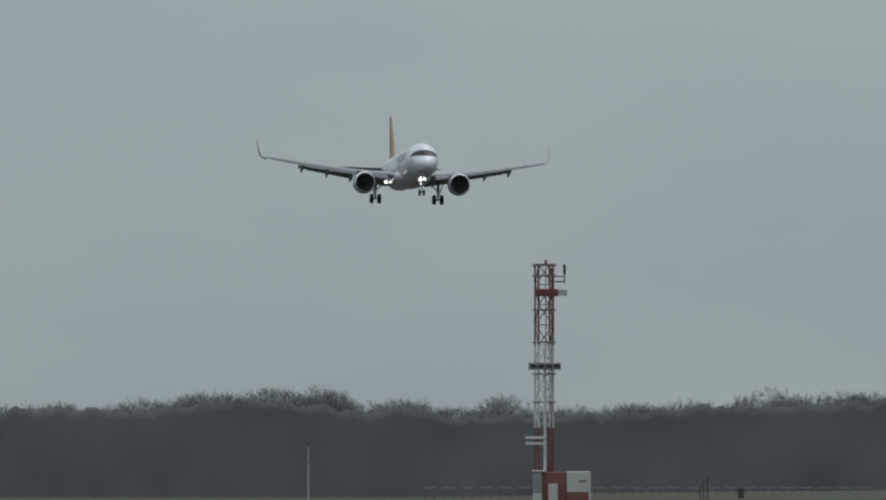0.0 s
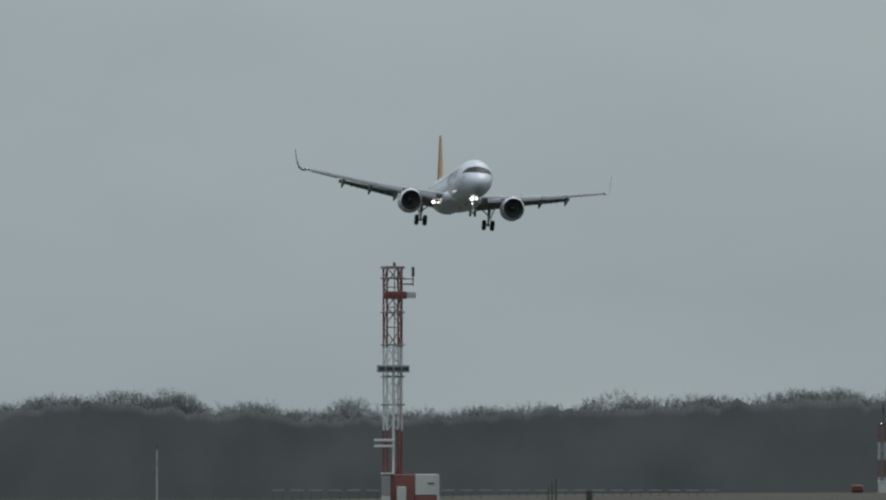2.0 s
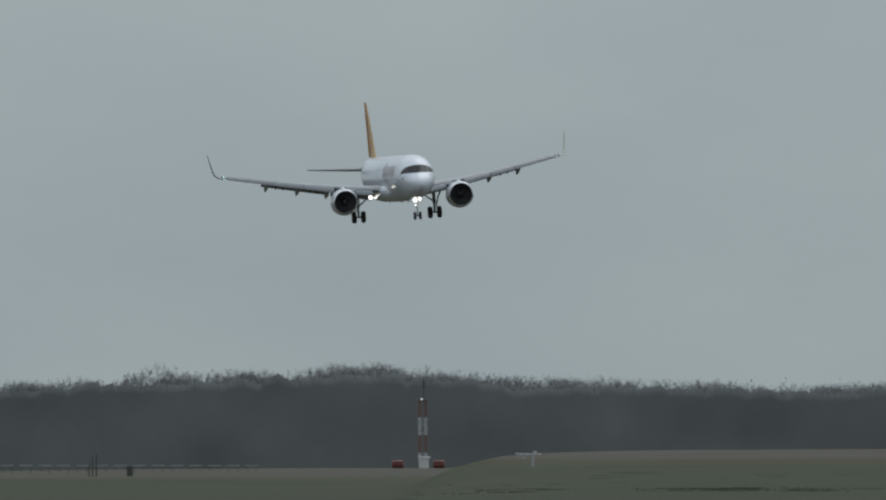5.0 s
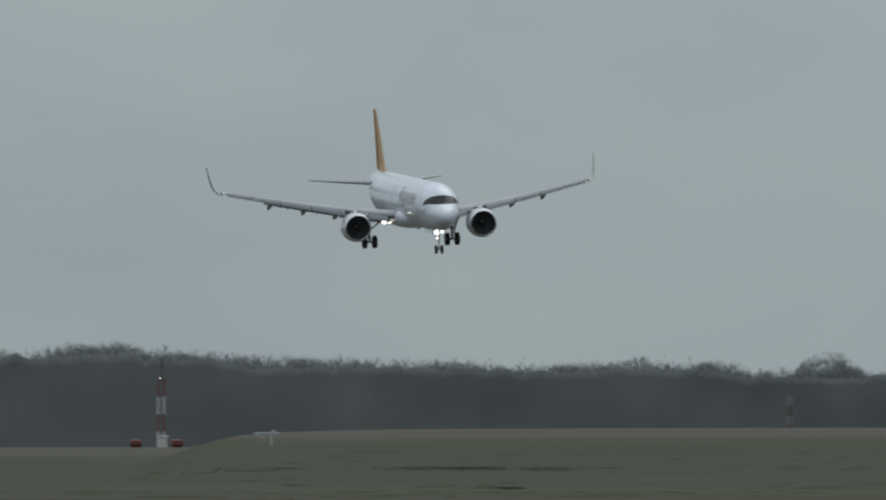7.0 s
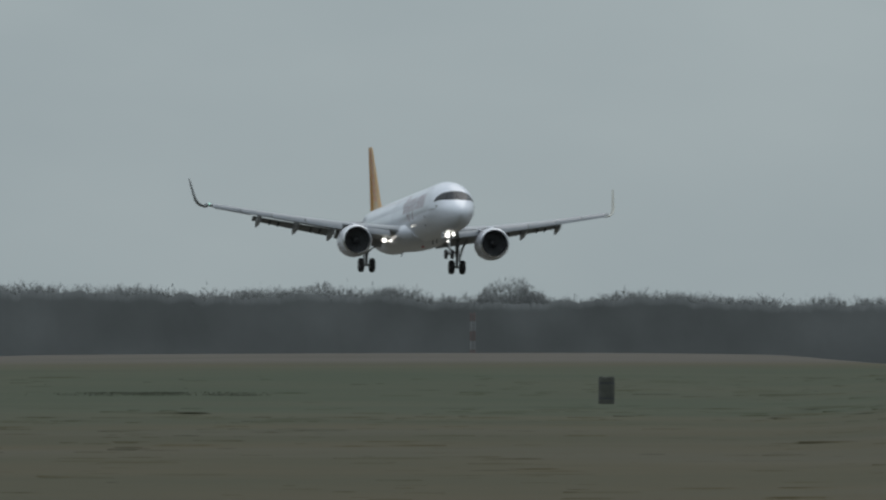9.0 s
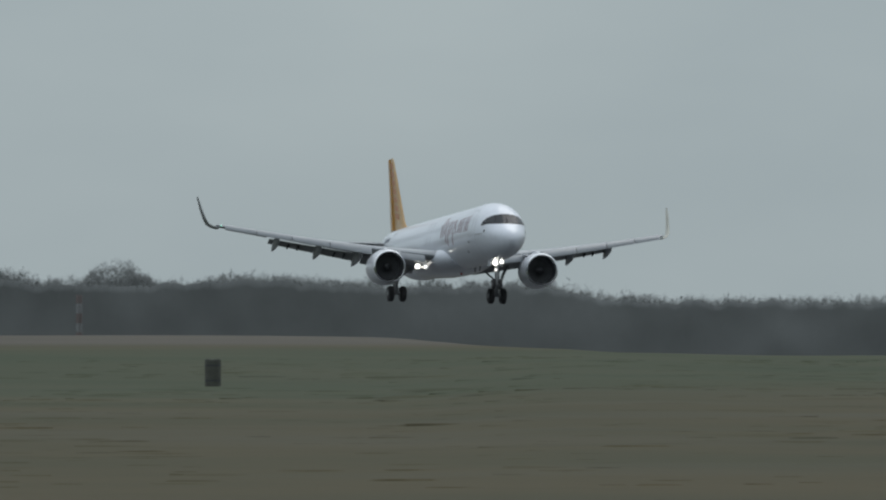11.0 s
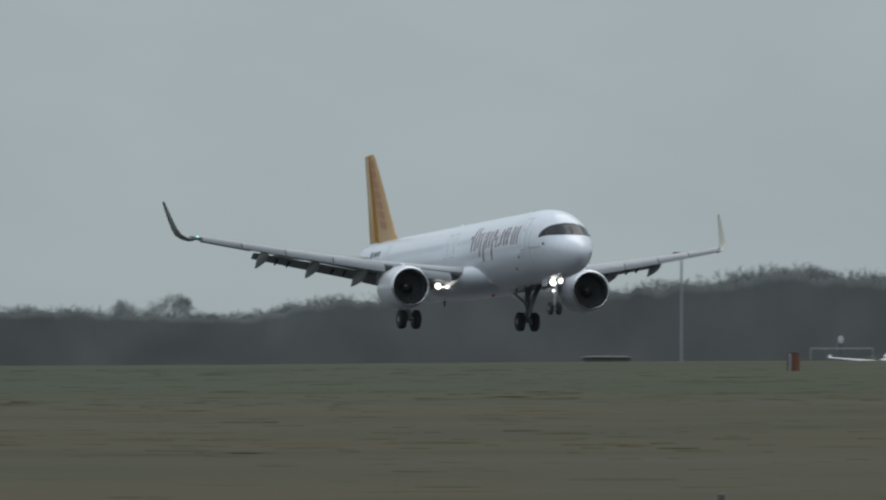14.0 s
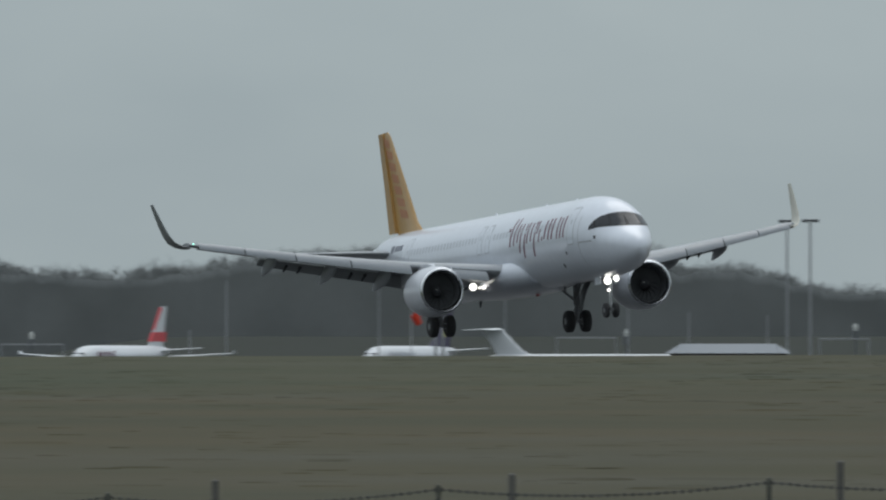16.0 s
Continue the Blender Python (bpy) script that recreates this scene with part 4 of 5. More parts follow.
def build_woods():
    rng = random.Random(7)
    kinds = [joined(*bare_tree(20 + k, 6, 5, 0.0016, 0.28 + 0.04 * (k % 3), 0.62)) for k in range(7)]
    kinds = [(np.array(v), f) for v, f in kinds]
    verts, faces, n = [], [], 0
    for row in range(4):
        m = -55.0
        while m < 282:
            d = 2576 + row * 14 + rng.uniform(-6, 6)
            x, y = polar(m, d)
            foot = -2.8
            h = EYE + curve_at(CANOPY, m) * d / 1000 - foot
            h *= rng.uniform(0.93, 1.07)
            v, f = kinds[rng.randrange(len(kinds))]
            a, wide = rng.uniform(0, 6.28), h * rng.uniform(0.85, 1.15)
            c, s = math.cos(a) * wide, math.sin(a) * wide
            verts.append(np.column_stack((v[:, 0] * c - v[:, 1] * s + x, v[:, 0] * s + v[:, 1] * c + y, v[:, 2] * h + foot)))
            faces += [tuple(i + n for i in face) for face in f]
            n += len(v)
            m += rng.uniform(1.1, 2.5)
    ob = mesh_object("woodland", np.concatenate(verts).tolist(), faces, BARK, smooth=False)
    tagged(ob, "leafless grey-brown winter woodland along the horizon", "woodland", kind="stuff")

    # dense thicket under and between the crowns
    cols, rows = 3300, 14
    verts, faces = [], []
    for i in range(cols):
        m = -60 + 345 * i / (cols - 1)
        for j in range(rows):
            u = j / (rows - 1)
            h = (EYE + curve_at(CANOPY, m) * 2.6 + 3.3) * (0.90 + 0.035 * noise.noise((m * 0.30, 0, 5)) + 0.085 * abs(noise.noise((m * 0.42, 0, 9))) + 0.028 * noise.noise((m * 1.7, 0, 4)) + (0.022 * noise.noise((m * 5.0, 0, 8)) if j == rows - 1 else 0))
            bulge = 0.9 * noise.noise((m * 0.22, u * 1.2, 1)) + 0.35 * noise.noise((m * 0.55, u * 2.0, 2))
            d = 2558 + bulge
            x, y = polar(m, d)
            verts.append((x, y, -3.4 + h * u))
    for i in range(cols - 1):
        for j in range(rows - 1):
            faces.append((i * rows + j, (i + 1) * rows + j, (i + 1) * rows + j + 1, i * rows + j + 1))
    # back of the thicket
    base = len(verts)
    for i in range(cols):
        x, y, z = verts[i * rows + rows - 1]
        k = 1.03
        verts += [(x * k, y * k, z - 0.5), (x * k, y * k, -3.4)]
    for i in range(cols - 1):
        a, b = base + 2 * i, base + 2 * i + 2
        faces += [(i * rows + rows - 1, (i + 1) * rows + rows - 1, b, a), (a, b, b + 1, a + 1)]
    ob = mesh_object("thicket", verts, faces, THICKET, sharp=180)
    tagged(ob, "dense dark undergrowth beneath the winter woodland", "undergrowth", kind="stuff")

    # brushwood twigs that break the thicket's outline
    verts, faces = [], []
    for _ in range(7000):
        m = rng.uniform(-58, 280)
        u = 0.90 + 0.11 * rng.random()
        h = EYE + curve_at(CANOPY, m) * 2.57 + 3.3
        d = 2558 + rng.uniform(-1.0, 8)
        x, y = polar(m, d)
        p = Vector((x, y, -3.3 + h * u * 0.95))
        for _ in range(4):
            a = Vector((rng.gauss(0, 0.3), rng.gauss(0, 0.3), rng.uniform(0.25, 0.8)))
            w = Vector((rng.gauss(0, 0.035), rng.gauss(0, 0.02), 0))
            o = Vector((rng.gauss(0, 0.5), rng.gauss(0, 0.3), rng.gauss(0, 0.4)))
            n = len(verts)
            verts += [tuple(p + o - w), tuple(p + o + w), tuple(p + o + a)]
            faces.append((n, n + 1, n + 2))
    ob = mesh_object("brushwood", verts, faces, THICKET, smooth=False)
    tagged(ob, "tangled bare twigs along the woodland edge", "brushwood", kind="stuff")


build_woods()


def build_tree(m, rise, d, seed, wide, label):
    x, y = polar(m, d)
    foot = -2.8
    h = EYE + rise * d / 1000 - foot
    tree = holder("tree", (x, y, foot), label, "tree", "single trees over the woods")
    wood, spray = bare_tree(seed, 7, 3, 0.0012, 0.36)
    for name, (v, f), label in (("trunk", wood, ""), ("crown", spray, "fine leafless twigs")):
        part(name, ([(p[0] * h * wide, p[1] * h * wide, p[2] * h) for p in v], f), BARK, tree, label, smooth=False)


for k, (u, v, wide) in enumerate(((20.00, 7.07, 1.3), (20.89, 6.71, 1.0), (32.14, 6.39, 1.3), (48.21, 7.00, 1.2), (51.43, 6.36, 0.9), (55.18, 6.64, 0.9),
                                  (26.07, 6.14, 1.0), (107.50, 6.39, 1.2), (108.57, 6.00, 0.9), (163.75, 4.50, 0.9), (166.61, 4.86, 1.4), (176.79, 4.79, 1.3),
                                  (185.18, 5.82, 1.2), (190.18, 6.50, 1.5), (206.07, 6.93, 1.2), (216.79, 7.00, 1.1), (226.07, 7.50, 1.1), (253.39, 6.61, 1.3), (4.29, 5.93, 1.0), (180.89, 4.96, 1.0))):
    build_tree(u, v + 0.08, 2574, 100 + k, wide * 0.68, "leafless spreading tree standing over the winter woodland")


# ---- glide-path mast and its cabin ----
def lattice_mast(name, m, d, height, width, bands, label, base=None, cell=1.0, leg=0.055, brace=0.028, group="", crossed=True):
    """A square lattice mast; bands are (top, material) from the ground up."""
    x, y = polar(m, d)
    z = ground_z(m, d) - 0.02 if base is None else base
    mast = holder(name, (x, y, z), label, "mast", group, turn=-BASE - math.degrees(m / 1000) + 14)
    w = width / 2
    low = 0.0
    for top, mat in bands:
        legs = [rod((a * w, b * w, low), (a * w, b * w, top), leg, n=6) for a in (-1, 1) for b in (-1, 1)]
        for shape in legs:
            part("leg", shape, mat, mast)
        cells = max(1, round((top - low) / cell))
        step_z = (top - low) / cells
        corners = [(-w, -w), (w, -w), (w, w), (-w, w)]
        for c in range(cells):
            z0, z1 = low + c * step_z, low + (c + 1) * step_z
            shapes = []
            for k in range(4):
                p, q = corners[k], corners[(k + 1) % 4]
                if (c + k) % 2:
                    p, q = q, p
                shapes.append(rod((*p, z0), (*q, z1), brace, n=4))
                if crossed:
                    shapes.append(rod((*q, z0), (*p, z1), brace, n=4))
                shapes.append(rod((*p, z1), (*q, z1), brace * 0.8, n=4))
            if d < 1000:
                for shape in shapes:
                    part("brace", shape, mat, mast, smooth=False)
            else:
                part("bracing", joined(*shapes), mat, mast, smooth=False)
        low = top
    return mast


mast = lattice_mast("glide_path_mast", 34.36, 926, 14.55, 0.88, ((4.98, MASTRED), (9.85, MASTWHITE), (14.55, MASTRED)), "tall red and white lattice antenna mast beside a cabin", cell=1.2, brace=0.036, crossed=False)
for z, x0, x1, mat in ((8.6, -1.12, 0.78, GALV), (12.9, -0.72, 0.60, MASTRED)):
    unit = part("antenna", block(x0, x1, -0.95, -0.62, z - 0.22, z + 0.22, 0.03), mat, mast, "box antenna across the mast")
    for k in range(4):
        a = x0 + (x1 - x0) * k / 4
        part("dipole_cover", block(a + 0.05, a + (x1 - x0) / 4 - 0.05, -1.0, -0.951, z - 0.10, z + 0.10, 0.01), DARKMETAL if mat is GALV else DULLRED, unit)
for z in (4.08, 4.42):
    part("antenna", block(-1.30, -0.1, -0.9, -0.66, z - 0.07, z + 0.07, 0.02), MASTWHITE, mast, "white antenna slat")
part("antenna", block(0.62, 1.18, -0.90, -0.64, 12.72, 13.1, 0.03), PALEGALV, mast, "grey antenna end")
part("cable_pipe", rod((-0.12, -0.66, 0.0), (-0.12, -0.66, 9.8), 0.075), MASTWHITE, mast, "white cable pipe")
part("ladder", joined(*[rod((-0.05, -0.62, z), (0.30, -0.62, z), 0.02, n=4) for z in np.arange(0.5, 14.4, 0.45)], rod((-0.05, -0.62, 0.2), (-0.05, -0.62, 14.4), 0.03, n=4), rod((0.30, -0.62, 0.2), (0.30, -0.62, 14.4), 0.03, n=4)), MASTRED, mast)
for z in (6.5, 8.15, 10.0, 11.9, 13.9, 14.5):
    part("platform_ring", joined(*[rod((a[0] * 0.56, a[1] * 0.56, z), (b[0] * 0.56, b[1] * 0.56, z), 0.045, n=6)
                                   for a, b in (((-1, -1), (1, -1)), ((1, -1), (1, 1)), ((1, 1), (-1, 1)), ((-1, 1), (-1, -1)))]), STEEL, mast)
part("top_cap", block(-0.58, 0.58, -0.58, 0.58, 14.5, 14.6, 0.03), MASTRED, mast)
part("obstacle_lamp", lathe([(14.6, 0.09), (14.75, 0.09), (14.86, 0.02)], (0.1, 0, 0), "z", 12), DULLRED, mast)
part("monitor_arm", joined(rod((0.5, -0.5, 13.55), (1.08, -0.6, 13.55), 0.04), rod((0.5, -0.5, 13.85), (1.08, -0.6, 13.85), 0.03), rod((1.08, -0.6, 13.45), (1.08, -0.6, 14.0), 0.035), rod((1.08, -0.6, 14.0), (1.08, -0.6, 14.55), 0.085)), DARKMETAL, mast)


def build_cabin():
    x, y = polar(35.54, 924)
    cabin = holder("equipment_cabin", (x, y, ground_z(35.54, 924) - 0.03), "red and white equipment cabin at the mast's foot", "cabin", turn=-BASE - 2)
    part("cabin_body", block(-1.62, 0.22, -0.2, 2.2, 0.0, 2.43, 0.04), CABINRED, cabin, "dull red cabin wall")
    part("cabin_annex", block(0.225, 1.62, -0.3, 2.2, 1.25, 2.45, 0.04), CABINWHITE, cabin, "white upper cabin panel")
    part("cabin_plinth", block(0.225, 1.60, -0.28, 2.2, 0.0, 1.245, 0.03), CABINRED, cabin)
    part("corner_trim", block(1.50, 1.63, -0.34, -0.305, 0.0, 2.45, 0.01), CABINWHITE, cabin)
    part("vent", block(0.95, 1.35, -0.34, -0.302, 1.85, 1.95, 0.01), WALLGREY, cabin)
    part("switch_box", block(-0.85, -0.30, -0.55, -0.205, 0.5, 1.72, 0.03), CABINWHITE, cabin, "white switch box")
    part("side_locker", block(-1.75, -1.22, -0.5, -0.205, 1.2, 2.4, 0.03), GALV, cabin, "grey locker")
    part("side_locker", block(-1.75, -1.22, -0.5, -0.205, 0.0, 1.19, 0.03), CABINWHITE, cabin)
    part("roof_edge", block(-1.80, -1.0, -0.55, 2.3, 2.44, 2.52, 0.02), CABINWHITE, cabin)


build_cabin()


def build_pole(name, m, d, top, r, mat, label, category, tip=None, base=None, group=""):
    """A slim pole whose tip rises top milliradians over the eye."""
    x, y = polar(m, d)
    z = ground_z(m, d) - 0.05 if base is None else base
    h = EYE + top * d / 1000 - z
    pole = holder(name, (x, y, z), label, category, group)
    part("shaft", rod((0, 0, 0), (0, 0, h), r, r * 0.7, 10), mat, pole)
    if tip:
        part("tip", rod((0, 0, h), (0, 0, h + tip), r * 0.5, r * 0.4, 8), DARKMETAL, pole)
    return pole, h


pole, h = build_pole("monitor_pole", 19.46, 926, 2.93, 0.055, PALEGALV, "slim pale monitor pole standing in the grass", "pole", 0.25)
part("clamp", rod((0, 0, h - 0.95), (0, 0, h - 0.78), 0.10), STEEL, pole)
part("clamp", rod((0, 0, h - 0.1), (0, 0, h + 0.02), 0.075), STEEL, pole)


def build_barrier():
    """A row of low white bars on short feet behind the mast."""
    x, y = polar(27.14, 1380)
    first = holder("marker_bar", (x, y, ground_z(27.14, 1380) - 0.02), "white boundary bar on short feet in the grass", "marker", "row of boundary bars", turn=-BASE)
    lift = EYE + 0.32 * 1.38 - ground_z(27.14, 1380) + 0.02
    part("bar", block(-0.56, 0.56, -0.07, 0.07, lift - 0.04, lift + 0.06, 0.02), DULLWHITE, first)
    for dx in (-0.4, 0.4):
        part("foot", rod((dx, 0, 0), (dx, 0, lift), 0.025, n=6), WEATHERED, first)
    for k in range(1, 24):
        m = 27.14 + k * 1.19
        if 6.0 < (k * 1.19) < 10.2:
            continue
        x, y = polar(m, 1380)
        copy_thing(first, pose(x, y, ground_z(27.14, 1380) - 0.02, 0, 0, -BASE))


build_barrier()
for m, v, d, w in ((44.43, 0.93, 1250, 0.06), (44.68, 1.04, 1250, 0.07), (44.21, 0.50, 1250, 0.06)):
    build_pole("post", m, d, v, w, WEATHERED, "dark weathered post standing in the grass", "post", group="dark posts")


x, y = polar(46.79, 1250)
box = holder("junction_box", (x, y, ground_z(46.79, 1250) - 0.03), "dark junction box standing in the grass", "box", turn=-BASE - math.degrees(46.79 / 1000))
part("body", block(-0.25, 0.25, -0.2, 0.2, 0, 0.75, 0.04), WEATHERED, box)
part("lid", block(-0.28, 0.28, -0.23, 0.23, 0.752, 0.82, 0.02), DARKMETAL, box)


# ---- second mast, its red units and the T-bar ----
mast2 = lattice_mast("field_mast", 65.29, 1480, 6.6, 0.62, ((1.45, PALEGALV), (3.1, DULLRED), (4.75, PALEGALV), (6.35, DULLRED)), "red and white lattice field mast between two red units", cell=0.55, leg=0.036, brace=0.02, crossed=False)
part("cabinet", block(-0.42, 0.42, -0.75, -0.45, 0.0, 0.95, 0.04), CABINWHITE, mast2, "white cabinet at the foot")
part("cabinet_top", block(-0.55, 0.55, -0.8, -0.4, 1.0, 1.12, 0.03), MASTWHITE, mast2)
part("head", block(-0.3, 0.3, -0.3, 0.3, 6.3, 6.45, 0.03), DARKMETAL, mast2)
part("lit_lamp", lathe([(6.45, 0.03), (6.52, 0.035), (6.56, 0.01)], (-0.08, 0, 0), "z", 12), LAMPLOW, mast2, "small white lit lamp")
part("rod", joined(rod((0.1, 0, 6.4), (0.1, 0, 7.5), 0.03), rod((0.1, 0, 7.5), (0.1, 0, 8.3), 0.08), rod((0.1, 0, 8.3), (0.1, 0, 8.55), 0.03)), DARKMETAL, mast2)


def build_red_unit(m):
    d = 1475
    x, y = polar(m, d)
    unit = holder("red_unit", (x, y, ground_z(m, d) - 0.02), "low rounded red lamp unit on short feet in the grass", "lamp unit", "red units beside the field mast", turn=-BASE - 4)
    rings = []
    for a, k in ((-0.55, 0.55), (-0.52, 0.85), (-0.42, 1.0), (0.42, 1.0), (0.52, 0.85), (0.55, 0.55)):
        rings.append([(a, 0.36 * k * math.cos(2 * math.pi * i / 16), 0.40 + 0.36 * k * math.sin(2 * math.pi * i / 16)) for i in range(16)])
    part("housing", loft(rings), MASTRED, unit, "rounded red housing")
    part("visor", block(-0.5, 0.5, -0.42, -0.30, 0.62, 0.70, 0.02), MASTRED, unit)
    for dx in (-0.35, 0.35):
        part("foot", rod((dx, 0, 0), (dx, 0, 0.2), 0.05, n=8), STEEL, unit)


build_red_unit(63.71)
build_red_unit(66.32)


def build_tbar():
    d, m = 690, 72.25
    x, y = polar(m, d)
    z = ground_z(m, d) - 0.03
    top = EYE + 1.04 * 0.69 - z
    ob = holder("t_bar_marker", (x, y, z), "white T-shaped marker on the grass ridge", "marker", turn=-BASE - 4)
    part("upright", block(-0.04, 0.04, -0.04, 0.04, 0, top, 0.015), PALEGALV, ob)
    part("crossbar", block(-0.78, 0.38, -0.05, 0.05, top + 0.002, top + 0.05, 0.015), PALEGALV, ob)
    part("stay", rod((-0.72, 0, top), (-0.35, 0, top - 0.2), 0.02), PALEGALV, ob)
    part("sensor", block(0.02, 0.18, -0.06, 0.06, top + 0.054, top + 0.15, 0.02), PALEGALV, ob)


build_tbar()

# Both band colours have the haze of distance painted in.
far_mast = lattice_mast("far_mast", 105.04, 1850, 8.2, 0.48, ((3.6, DULLWHITE), (4.95, HAZEPINK), (6.0, DULLWHITE), (7.15, HAZEPINK), (8.3, DULLWHITE), (9.3, HAZEPINK)), "distant red and white lattice mast before the woods", cell=0.45, leg=0.05, brace=0.03)


# ---- marker drum and post on the field ----
def build_timber_drum():
    m, d = 113.50, 540
    x, y = polar(m, d)
    ob = holder("marker_drum", (x, y, ground_z(m, d) - 0.03), "dark weathered upright timber marker drum on the grass", "marker", turn=-BASE - 35)
    part("core", lathe([(0, 0.24), (0.93, 0.24), (0.975, 0.21), (0.985, 0.02)], (0, 0, 0), "z", 24), WEATHERED, ob)
    for k in range(12):
        a0, a1 = 6.2832 * k / 12 + 0.012, 6.2832 * (k + 1) / 12 - 0.012
        arc = [a0 + (a1 - a0) * i / 3 for i in range(4)]
        top = 0.965 + 0.012 * (k % 3)
        rings = [[(r * math.cos(a), r * math.sin(a), z) for a in arc] + [(0.242 * math.cos(a), 0.242 * math.sin(a), z) for a in arc[::-1]]
                 for z, r in ((0.0, 0.272), (top - 0.05, 0.276), (top, 0.258))]
        part("stave", loft(rings), WEATHERED, ob, smooth=False)
    for z in (0.22, 0.74):
        part("hoop", lathe([(z, 0.270), (z, 0.281), (z + 0.05, 0.281), (z + 0.05, 0.270)], (0, 0, 0), "z", 24), DARKMETAL, ob)


build_timber_drum()


def build_drum():
    m, d = 206.04, 600
    x, y = polar(m, d)
    ob = holder("marker_drum", (x, y, ground_z(m, d) - 0.03), "rusty orange and pale marker drum on the grass", "drum", turn=-BASE - 12)
    part("shell", lathe([(0, 0.2), (0.02, 0.22), (0.24, 0.22), (0.26, 0.235), (0.28, 0.22), (0.48, 0.22), (0.50, 0.235), (0.52, 0.22), (0.69, 0.22), (0.70, 0.2)], (0, 0, 0), "z", 24), DRUM, ob)
    part("rim", lathe([(0.70, 0.235), (0.73, 0.24), (0.745, 0.22), (0.72, 0.2)], (0, 0, 0), "z", 24), DARKMETAL, ob)
    part("pale_strip", block(-0.20, -0.10, -0.25, -0.19, 0.03, 0.68, 0.02), GALV, ob)
    part("stake", rod((-0.24, -0.1, 0), (-0.24, -0.1, 0.72), 0.02, n=6), WEATHERED, ob)


build_drum()


# ---- parked aircraft beyond the ridge ----
def build_parked(m, d, turn, length, label, tail, patch, markings, ink, front=28.3, lift=0.95, group="parked aircraft"):
    """A parked narrow-body: nose along its own +y, wheels at z 0."""
    x, y = polar(m, d)
    jet = holder("parked_airliner", (x, y, ground_z(m, d) - 0.02), label, "airliner", group, turn=turn)
    k = length / 37.6
    half = length / 2
    stations = [(0.02, 0.1, 3.2, 3.4), (0.4, 0.7, 2.6, 4.0), (1.2, 1.15, 2.2, 4.5), (2.6, 1.6, 1.95, 5.25), (4.2, 1.9, 1.8, 5.75), (6.5, 1.98, 1.75, 5.9),
                (24, 1.98, 1.75, 5.9), (28, 1.8, 2.2, 5.9), (32, 1.25, 3.2, 5.85), (35, 0.7, 4.1, 5.7), (37.5, 0.2, 4.9, 5.4)]
    rings = [[(w * math.sin(2 * math.pi * j / 28), half - s * k, (a + b) / 2 + (b - a) / 2 * math.cos(2 * math.pi * j / 28)) for j in range(28)] for s, w, a, b in stations]
    body = part("fuselage", loft(rings), JETWHITE, jet, "white fuselage", sharp=60)
    for s in np.arange(7, 30, 0.9):
        for side in (1, -1):
            part("cabin_window", block(*sorted((side * 1.975, side * 1.995)), half - s * k - 0.12, half - s * k + 0.12, 4.3, 4.6), CABINPANE, body, smooth=False)
    for side in (1, -1):
        part("windscreen", block(*sorted((side * 0.1, side * 1.0)), half - 1.9 * k, half - 1.6 * k, 4.62, 4.8, 0.04), MASK, body)
    fin_rings = [[(q, half - s0 * k - p, z) for p, q in foil((s1 - s0) * k, 0.1, 8, 0)] for z, s0, s1 in ((5.3, front, 35.0), (6.4, front + 1.5, 35.2), (9.0, 31.8, 35.9), (11.75, 34.2, 36.6))]
    fin = part("fin", loft(fin_rings), tail, jet, "tall fin", sharp=60)
    if patch:
        mat, z0, z1, f0, f1 = patch
        rr = []
        for z in (z0, z1):
            s0, s1 = float(np.interp(z, (6.4, 9, 11.75), (29.8, 31.8, 34.2))), float(np.interp(z, (6.4, 9, 11.75), (35.2, 35.9, 36.6)))
            a, b = s0 + (s1 - s0) * f0, s0 + (s1 - s0) * f1
            rr.append([(0.32, half - a * k, z), (0.32, half - b * k, z), (-0.32, half - b * k, z), (-0.32, half - a * k, z)])
        part("fin_patch", loft(rr), mat, fin, "coloured patch on the fin", smooth=False)
    if tail is JETWHITE:
        rr = []
        for z in (8.2, 10.2, 11.6):
            a = float(np.interp(z, (6.4, 9, 11.75), (29.8, 31.8, 34.2))) - 0.06
            b = a + float(np.interp(z, (8.2, 11.6), (0.3, 0.6)))
            rr.append([(0.17, half - a * k, z), (0.17, half - b * k, z), (-0.17, half - b * k, z), (-0.17, half - a * k, z)])
        part("fin_edge", loft(rr), JETRED, fin, "red leading edge of the fin", smooth=False)
    for side in (1, -1):
        wr = []
        for px, s0, s1, z in ((1.2, 11.5, 18.6, 2.5), (6.4, 14.2, 18.6, 3.05), (16.6, 19.5, 21.2, 3.7), (17.0, 19.9, 21.3, 3.72)):
            r = [(side * px, half - s0 * k - p, z + lift + q) for p, q in foil((s1 - s0), 0.11, 8, 0)]
            wr.append(r if side > 0 else r[::-1])
        wing = part("wing", loft(wr), JETWHITE, jet)
        part("wing_tip", loft([[(side * 17.0, half - 20.0, 3.72 + lift), (side * 17.06, half - 20.0, 3.72 + lift), (side * 17.06, half - 21.3, 3.72 + lift), (side * 17.0, half - 21.3, 3.72 + lift)],
                               [(side * 17.2, half - 20.6, 4.2 + lift), (side * 17.24, half - 20.6, 4.2 + lift), (side * 17.24, half - 21.4, 4.2 + lift), (side * 17.2, half - 21.4, 4.2 + lift)]]), JETWHITE, wing)
        outer, lip, barrel, core = nacelle_shapes(side * 5.75, 0, 1.8)
        off = half - 11.0 * k - GEAR_S
        eng = part("engine", ([(p[0], p[1] + off, p[2]) for p in outer[0]], outer[1]), JETWHITE, jet)
        part("inlet_lip", ([(p[0], p[1] + off, p[2]) for p in lip[0]], lip[1]), CHROME, eng)
        part("inlet_barrel", ([(p[0], p[1] + off, p[2]) for p in barrel[0]], barrel[1]), DARKMETAL, eng)
        tr = []
